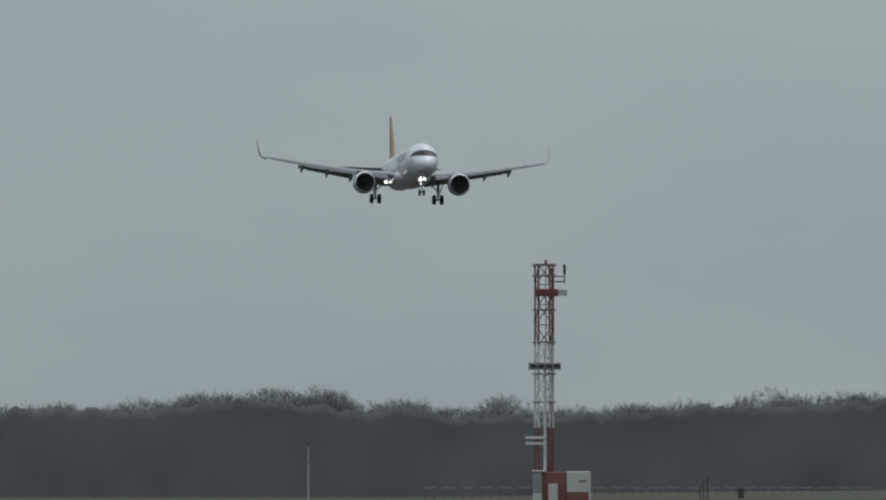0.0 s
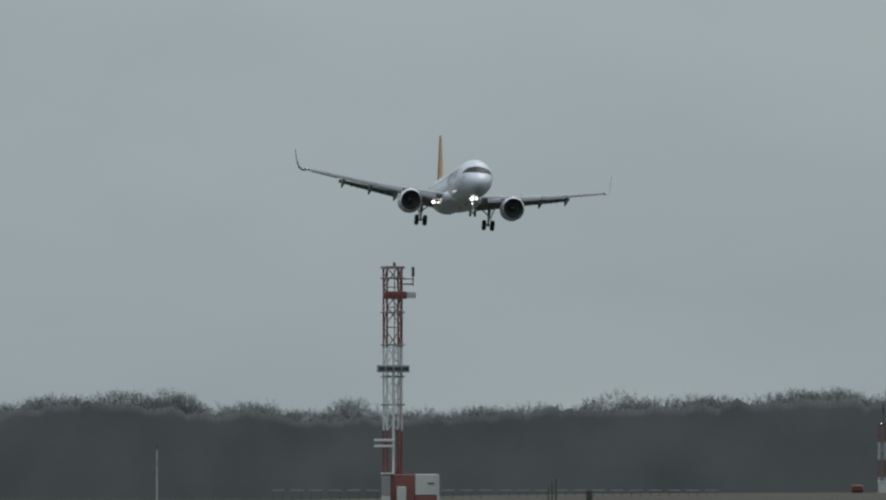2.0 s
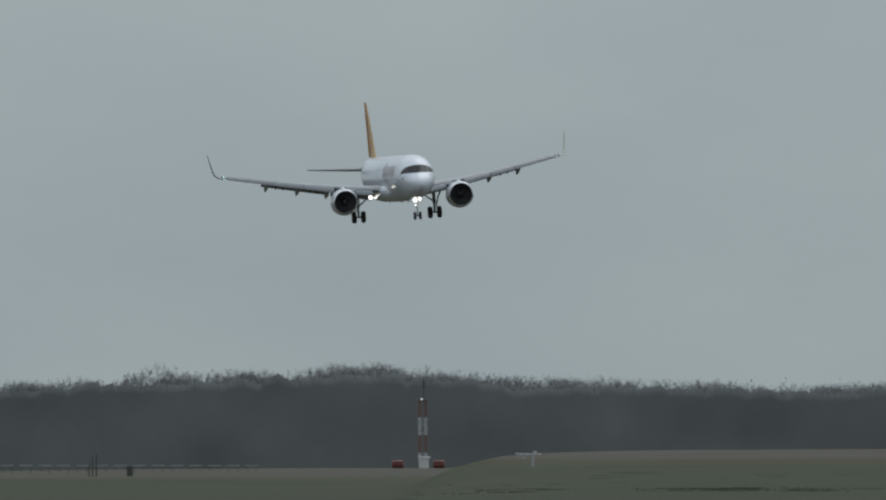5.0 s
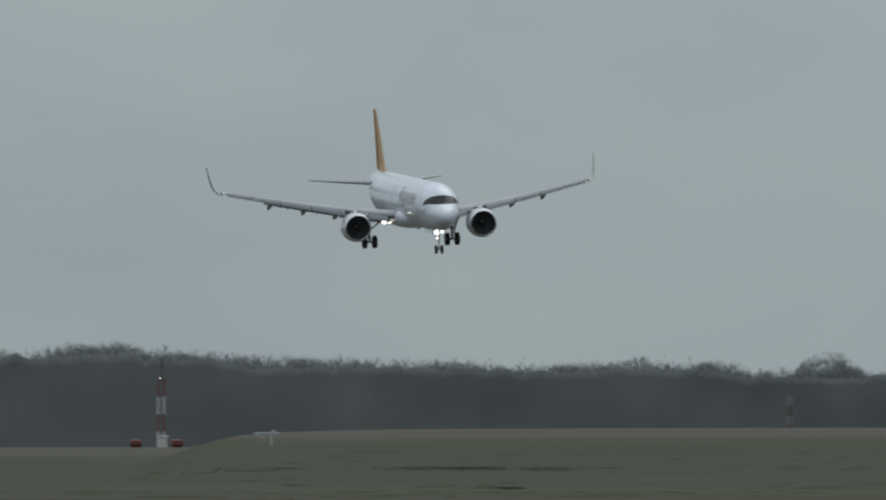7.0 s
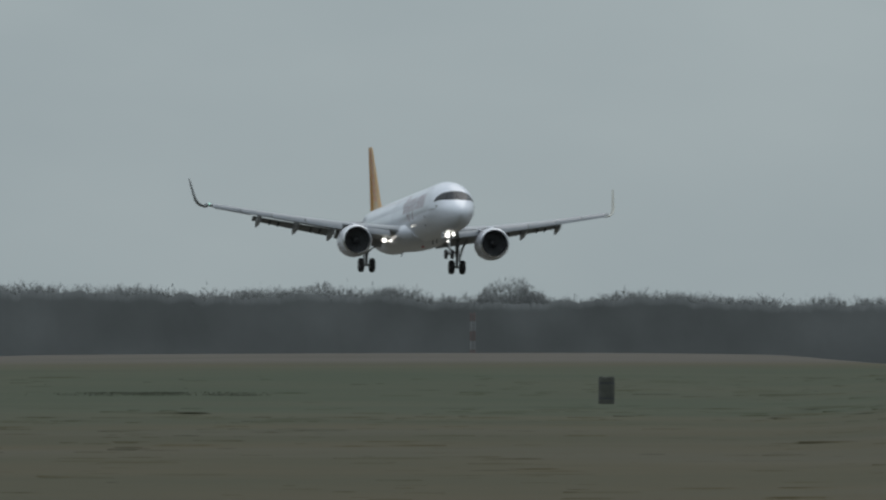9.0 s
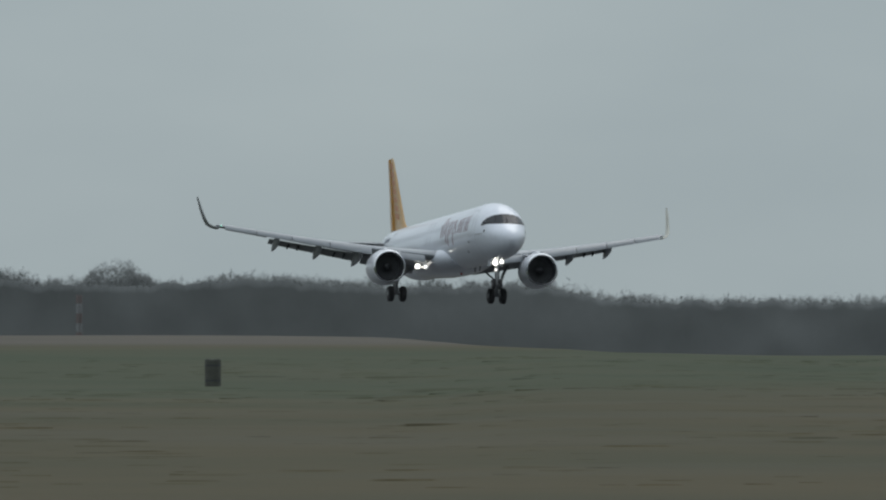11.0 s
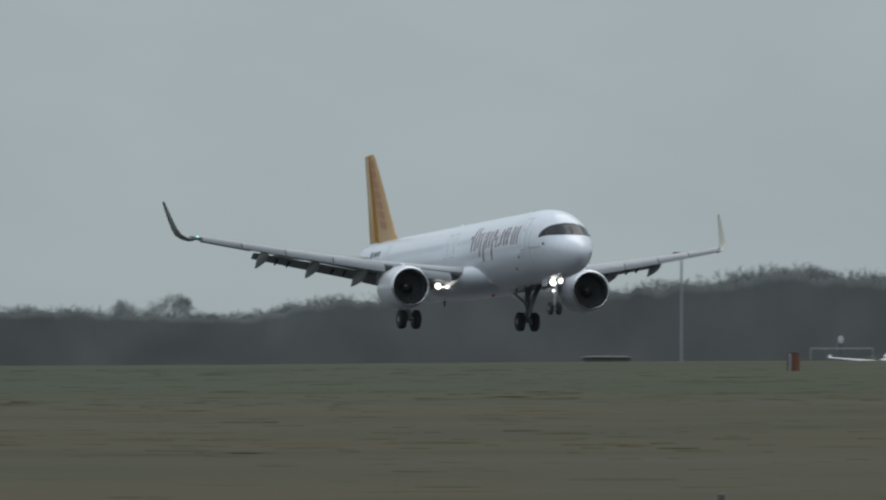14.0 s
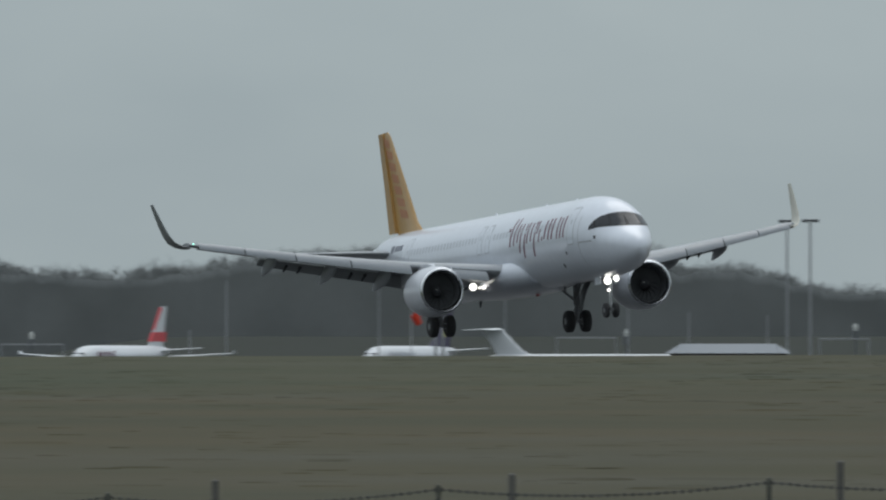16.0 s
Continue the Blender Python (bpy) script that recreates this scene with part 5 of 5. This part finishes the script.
        for px, s0, s1, z in ((0.6, 31.0, 34.8, 5.1), (6.1, 34.6, 36.2, 5.5)):
            r = [(side * px, half - s0 * k - p, z + q) for p, q in foil((s1 - s0), 0.1, 8, 0)]
            tr.append(r if side > 0 else r[::-1])
        part("tailplane", loft(tr), JETWHITE, jet)
        leg = part("main_gear", rod((side * 3.8, half - 17.7 * k, 0.5), (side * 3.8, half - 17.7 * k, 2.6), 0.15), STEEL, jet)
        for dx in (-0.45, 0.45):
            part("tyre", lathe([(-0.2, 0.4), (-0.16, 0.58), (0.16, 0.58), (0.2, 0.4)], (side * 3.8 + dx, half - 17.7 * k, 0.58), "x", 18), RUBBER, leg)
    leg = part("nose_gear", rod((0, half - 5 * k, 0.3), (0, half - 5 * k, 2.0), 0.1), STEEL, jet)
    for dx in (-0.25, 0.25):
        part("tyre", lathe([(-0.11, 0.25), (-0.09, 0.38), (0.09, 0.38), (0.11, 0.25)], (dx, half - 5 * k, 0.38), "x", 16), RUBBER, leg)
    for side in (1, -1):
        s = markings[0]
        while s < markings[1]:
            part("wordmark_bar", block(*sorted((side * 1.93, side * 2.0)), half - (s + 0.4) * k, half - s * k, 3.35, 4.9 if int(s) % 2 else 5.1, 0.01), ink, body, smooth=False)
            s += 1.0
    return jet


FACE = -BASE - 12.5
build_parked(214.71, 2350, 180 + FACE - 22, 37.6, "parked white airliner with a red-topped fin", JETWHITE, (JETRED, 6.5, 7.9, 0.0, 1.02), (4.8, 11.5), MAROON)
build_parked(233.00, 2400, 180 + FACE - 22, 37.6, "parked white airliner with a dark purple fin", JETPURPLE, (JETYELLOW, 7.3, 9.0, 0.15, 0.6), (4.8, 15.0), SEAM, 25.8, 0.1)


def build_regional(m, d, turn):
    x, y = polar(m, d)
    jet = holder("regional_jet", (x, y, ground_z(m, d) - 0.02), "parked white regional jet with a T-tail", "jet", "parked aircraft", turn=turn)
    st = [(0.02, 0.08, 2.3, 2.45), (0.5, 0.55, 1.9, 2.95), (1.8, 1.05, 1.45, 3.7), (3.5, 1.35, 1.25, 4.0), (26, 1.35, 1.25, 4.0), (30, 1.0, 1.9, 4.0), (33, 0.45, 2.9, 3.9), (34.5, 0.15, 3.4, 3.7)]
    body = part("fuselage", loft([[(w * math.sin(2 * math.pi * j / 24), 17 - s, (a + b) / 2 + (b - a) / 2 * math.cos(2 * math.pi * j / 24)) for j in range(24)] for s, w, a, b in st]), JETWHITE, jet, sharp=60)
    for s in np.arange(6, 24, 0.9):
        for side in (1, -1):
            part("cabin_window", block(*sorted((side * 1.33, side * 1.37)), 17 - s - 0.12, 17 - s + 0.12, 2.8, 3.1), CABINPANE, body, smooth=False)
    fin = part("fin", loft([[(q, 17 - s0 - p, z) for p, q in foil(s1 - s0, 0.1, 8, 0)] for z, s0, s1 in ((3.7, 26.8, 32.6), (4.6, 28.8, 33.2), (7.2, 31.8, 35.0))]), JETWHITE, jet, sharp=60)
    for side in (1, -1):
        r = [[(side * px, 17 - s0 - p, z + q) for p, q in foil(s1 - s0, 0.1, 8, 0)] for px, s0, s1, z in ((0.05, 31.9, 35.4, 7.3), (4.0, 34.2, 35.9, 7.2))]
        part("tailplane", loft(r if side > 0 else [q[::-1] for q in r]), JETWHITE, fin)
        part("engine", lathe([(0, 0.62), (-0.3, 0.72), (-2.2, 0.7), (-3.4, 0.5)], (side * 2.1, 17 - 24.2, 3.2), n=20), JETWHITE, jet)
        r = [[(side * px, 17 - s0 - p, z + q) for p, q in foil(s1 - s0, 0.11, 8, 0)] for px, s0, s1, z in ((0.6, 14.0, 19.0, 1.6), (11.2, 19.0, 20.4, 2.1))]
        wing = part("wing", loft(r if side > 0 else [q[::-1] for q in r]), JETWHITE, jet)
        part("winglet", loft([[(side * 11.2, 17 - 19.2, 2.1), (side * 11.24, 17 - 19.2, 2.1), (side * 11.24, 17 - 20.4, 2.1), (side * 11.2, 17 - 20.4, 2.1)],
                              [(side * 11.5, 17 - 20.2, 3.3), (side * 11.53, 17 - 20.2, 3.3), (side * 11.53, 17 - 20.8, 3.3), (side * 11.5, 17 - 20.8, 3.3)]]), JETWHITE, wing)
        part("main_gear", rod((side * 1.8, 17 - 18.2, 0.0), (side * 1.8, 17 - 18.2, 1.6), 0.16), RUBBER, jet)
    part("nose_gear", rod((0, 17 - 3.2, 0.0), (0, 17 - 3.2, 1.6), 0.12), RUBBER, jet)


build_regional(244.64, 2120, FACE - 58)


# ---- apron buildings, lamps, windsock ----
def build_shed(name, m, d, width, depth, z_eave, z_ridge, label, wall, roof, slats=0):
    x, y = polar(m, d)
    z = ground_z(m, d) - 0.05
    shed = holder(name, (x, y, z), label, "building", turn=-BASE - math.degrees(m / 1000))
    e, r = z_eave - z, z_ridge - z
    part("wall", block(-width / 2, width / 2, 0, depth, 0, e, 0.05), wall, shed)
    w, o = width / 2, 0.5
    inset = width * 0.09
    part("roof", ([(-w - o, -o, e + 0.004), (w + o, -o, e + 0.004), (w + o, depth + o, e + 0.004), (-w - o, depth + o, e + 0.004),
                   (-w + inset, depth / 2, r), (w - inset, depth / 2, r)],
                  [(0, 1, 5, 4), (1, 2, 5), (2, 3, 4, 5), (3, 0, 4), (3, 2, 1, 0)]), roof, shed, smooth=False)
    for k in range(slats):
        a = -w + width * (k + 0.5) / slats
        part("roof_seam", rod((a, -o, e + 0.05), (max(-w + inset, min(w - inset, a)), depth / 2, r + 0.03), 0.04, n=4), roof, shed)
    for k in range(4):
        a = -w + width * (k + 0.5) / 4
        part("door", block(a - 0.9, a + 0.9, -0.05, -0.004, 0, min(2.2, e * 0.8), 0.01), WALLGREY, shed)
    return shed


build_shed("low_shed", 253.04, 1500, 11.0, 9.0, EYE + 0.68 * 1.5, EYE + 1.29 * 1.5, "low shed with a pale blue-grey hipped roof", WALLGREY, SHEET, 10)
build_shed("long_store", 194.21, 1900, 5.6, 3.0, EYE + 0.68 * 1.9, EYE + 0.79 * 1.9, "low grey store building before the woods", WALLGREY, WEATHERED)


def build_gantry(m0, m1, rise, d):
    x, y = polar((m0 + m1) / 2, d)
    z = ground_z((m0 + m1) / 2, d) - 0.05
    h, w = EYE + rise * d / 1000 - z, (m1 - m0) * d / 2000
    ob = holder("gantry", (x, y, z), "thin grey steel gantry frame on the apron", "gantry", "apron gantries", turn=-BASE - 12)
    part("beam", block(-w, w, -0.1, 0.1, h - 0.22, h, 0.02), GALV, ob)
    for a in (-w + 0.12, w - 0.12):
        part("post", block(a - 0.1, a + 0.1, -0.1, 0.1, 0, h - 0.224, 0.02), GALV, ob)
    for k in range(1, 4):
        part("rail_bracket", block(-w + w * k / 2 - 0.06, -w + w * k / 2 + 0.06, -0.16, -0.104, h - 0.4, h, 0.01), GALV, ob)


build_gantry(207.04, 211.07, 1.29, 2425)
build_gantry(242.14, 246.00, 1.71, 2425)
build_gantry(258.75, 261.96, 1.64, 2425)


def build_lamp_mast(m, top, d=2300, r=0.2, heads=3):
    pole, h = build_pole("lamp_mast", m, d, top, r, GALV, "tall pale apron lamp mast", "lamp mast", group="apron lamp masts")
    if heads:
        part("head_ring", lathe([(h - 0.25, 0.7), (h - 0.05, 0.75), (h + 0.02, 0.3)], (0, 0, 0), "z", 16), WALLGREY, pole)
        for k in range(heads):
            a = 6.283 * k / heads + 0.4
            part("lamp_head", block(1.05 * math.cos(a) - 0.42, 1.05 * math.cos(a) + 0.42, 1.05 * math.sin(a) - 0.35, 1.05 * math.sin(a) + 0.35, h - 0.42, h + 0.05, 0.08), WALLGREY, pole)


for m, v, heads in ((198.93, 7.32, 4), (234.54, 8.18, 4), (235.00, 8.21, 4), (256.75, 9.11, 4), (258.21, 9.14, 4)):
    build_lamp_mast(m, v, heads=heads)
for m, v in ((221.32, 5.29), (219.00, 2.14), (230.96, 4.89), (238.93, 5.46), (246.71, 5.75), (250.54, 3.29), (255.50, 3.11)):
    build_lamp_mast(m, v, d=2350, r=0.13, heads=0)


def build_windsock():
    m, d = 233.00, 1500
    pole, h = build_pole("windsock", m, d, 3.86, 0.06, PALEGALV, "red windsock hanging from a pale pole", "windsock")
    part("lit_lamp", lathe([(h, 0.03), (h + 0.08, 0.055), (h + 0.14, 0.02)], (0, 0, 0), "z", 10), LAMPLOW, pole, "small lit lamp")
    rings = []
    for u, r in ((0, 0.46), (0.3, 0.45), (0.65, 0.40), (0.95, 0.36), (1.2, 0.31)):
        rings.append([(0.30 + u * 0.42 + r * 0.75 * math.sin(2 * math.pi * i / 14), r * math.cos(2 * math.pi * i / 14), h - 1.05 - 0.80 * u + r * 0.55 * math.sin(2 * math.pi * i / 14)) for i in range(14)])
    part("sock", loft(rings, caps=False), SOCKRED, pole, "red cloth sock")
    part("hoop", rod((0, 0, h - 0.9), (0.2, 0, h - 1.05), 0.03), STEEL, pole)


build_windsock()


def build_beacon(m, d, top, label):
    x, y = polar(m, d)
    z = ground_z(m, d) - 0.05
    h = EYE + top * d / 1000 - z
    ob = holder("lamp_post", (x, y, z), label, "lamp post", "small apron lamps")
    part("post", rod((0, 0, 0), (0, 0, h - 1.2), 0.16), WALLGREY, ob)
    part("cabinet", block(-0.5, 0.5, -0.4, 0.4, h - 2.4, h - 1.1, 0.05), WALLGREY, ob)
    part("lamp", lathe([(h - 1.1, 0.3), (h - 0.5, 0.42), (h, 0.2)], (0, 0, 0), "z", 12), CABINWHITE, ob)


build_beacon(209.00, 2440, 2.04, "grey post with a white lamp near parked airliner")
build_beacon(246.61, 2440, 2.21, "grey post with a white box near lamp masts")
build_beacon(261.07, 2440, 2.57, "grey post with a white lamp near lamp masts")


# ---- barbed wire fence in the foreground ----
def build_fence():
    d = 150.0
    x, y = polar(234.71, d)
    fence = holder("wire_fence", (0, 0, 0), "barbed wire fence on slim dark and pale posts", "fence")
    tops = []
    for m, drop in ((188.93, 8.9), (195.71, 8.25), (213.82, 8.1), (234.71, 7.6), (255.61, 7.15), (276.50, 6.9)):
        x, y = polar(m, d)
        z = ground_z(m, d)
        top = EYE - drop * d / 1000
        part("dark_post", block(x - 0.021, x + 0.021, y - 0.021, y + 0.021, z - 0.1, top, 0.01), WEATHERED, fence)
        tops.append((x, y, top - 0.05))
    for m, drop in ((201.43, 7.9), (220.61, 7.3), (239.36, 6.9), (260.11, 6.1)):
        x, y = polar(m, d + 14)
        z = ground_z(m, d + 14)
        part("pale_post", block(x - 0.034, x + 0.034, y - 0.034, y + 0.034, z - 0.1, EYE - drop * (d + 14) / 1000, 0.015), CONCRETE, fence, "grey concrete post")
    for drop in (0.0, 0.28, 0.56):
        wire = []
        barbs = []
        for a, b in zip(tops, tops[1:]):
            pts = [Vector(a).lerp(Vector(b), u) - Vector((0, 0, drop + 0.09 * 4 * u * (1 - u))) for u in np.linspace(0, 1, 9)]
            wire += pts if not wire else pts[1:]
            for p, q in zip(pts, pts[1:]):
                for u in (0.1, 0.3, 0.5, 0.7, 0.9):
                    c = p.lerp(q, u)
                    barbs.append(c)
        rings = [[(p.x, p.y, p.z + 0.0035), (p.x, p.y - 0.0035, p.z), (p.x, p.y, p.z - 0.0035), (p.x, p.y + 0.0035, p.z)] for p in wire]
        strand = part("wire", loft(rings), DARKMETAL, fence, smooth=False)
        for c in barbs:
            cross = [rod(c - Vector((s, 0, 0.018)), c + Vector((s, 0, 0.018)), 0.006, n=4) for s in (0.016, -0.016)]
            part("barb", joined(*cross), DARKMETAL, strand, smooth=False)


build_fence()


# ---- movement ----
AIRLINER_ROWS = [  # seconds, place, turns
    (0.0, 307.80, 1888.15, 35.80, 2.32, -1.18, 176.86),
    (0.5, 306.90, 1849.45, 34.59, 2.17, -2.90, 177.00),
    (1.0, 305.99, 1811.66, 33.34, 2.29, -4.42, 177.17),
    (1.5, 305.67, 1774.67, 32.00, 2.83, -5.46, 177.10),
    (2.0, 305.88, 1738.34, 30.73, 3.28, -4.54, 176.64),
    (2.5, 306.11, 1702.91, 29.67, 3.31, -0.52, 176.35),
    (3.0, 307.33, 1668.18, 28.67, 3.30, 2.75, 175.90),
    (3.5, 308.27, 1634.21, 27.94, 2.70, 3.47, 175.75),
    (4.0, 308.19, 1600.90, 27.22, 1.98, 1.70, 175.53),
    (4.2, 309.02, 1587.54, 26.86, 1.71, 1.88, 175.53),
    (6.3, 311.17, 1452.39, 22.55, -3.84, 7.07, 175.06),
    (6.5, 310.89, 1439.11, 21.71, -3.76, 6.40, 175.28),
    (7.0, 309.96, 1405.75, 19.36, -2.88, 2.35, 176.04),
    (7.5, 309.96, 1372.13, 16.45, -0.86, -2.66, 176.82),
    (8.0, 308.52, 1338.97, 13.73, 0.78, -1.96, 177.13),
    (8.2, 308.10, 1325.60, 12.82, 1.47, -1.10, 176.91),
    (10.3, 306.91, 1181.37, 5.32, 4.68, -1.86, 176.66),
    (10.5, 306.78, 1167.01, 5.08, 4.19, -1.39, 176.67),
    (11.0, 305.97, 1130.99, 4.94, 3.06, -1.22, 177.30),
    (11.5, 304.63, 1095.10, 4.98, 2.09, -1.95, 177.91),
    (12.0, 305.70, 1058.58, 5.00, 0.80, -2.47, 178.30),
    (12.5, 304.56, 1022.85, 4.62, 0.97, -1.25, 178.88),
    (13.0, 304.53, 986.97, 4.12, 1.43, 1.33, 179.23),
    (13.5, 304.29, 951.32, 3.67, 1.95, 0.19, 179.34),
    (14.0, 304.88, 915.75, 3.19, 2.98, -1.08, 179.42),
    (14.5, 305.07, 880.79, 2.90, 3.16, -1.65, 179.03),
    (15.0, 304.72, 846.57, 2.66, 2.72, -0.45, 178.36),
    (15.5, 305.92, 812.56, 2.56, 2.57, 1.34, 177.73),
    (16.0, 306.97, 779.48, 2.43, 2.90, 2.03, 176.77),
]


def motions():
    walk(airliner, [(t, pose(x, y, z, rx, ry, rz)) for t, x, y, z, rx, ry, rz in AIRLINER_ROWS])


motions()
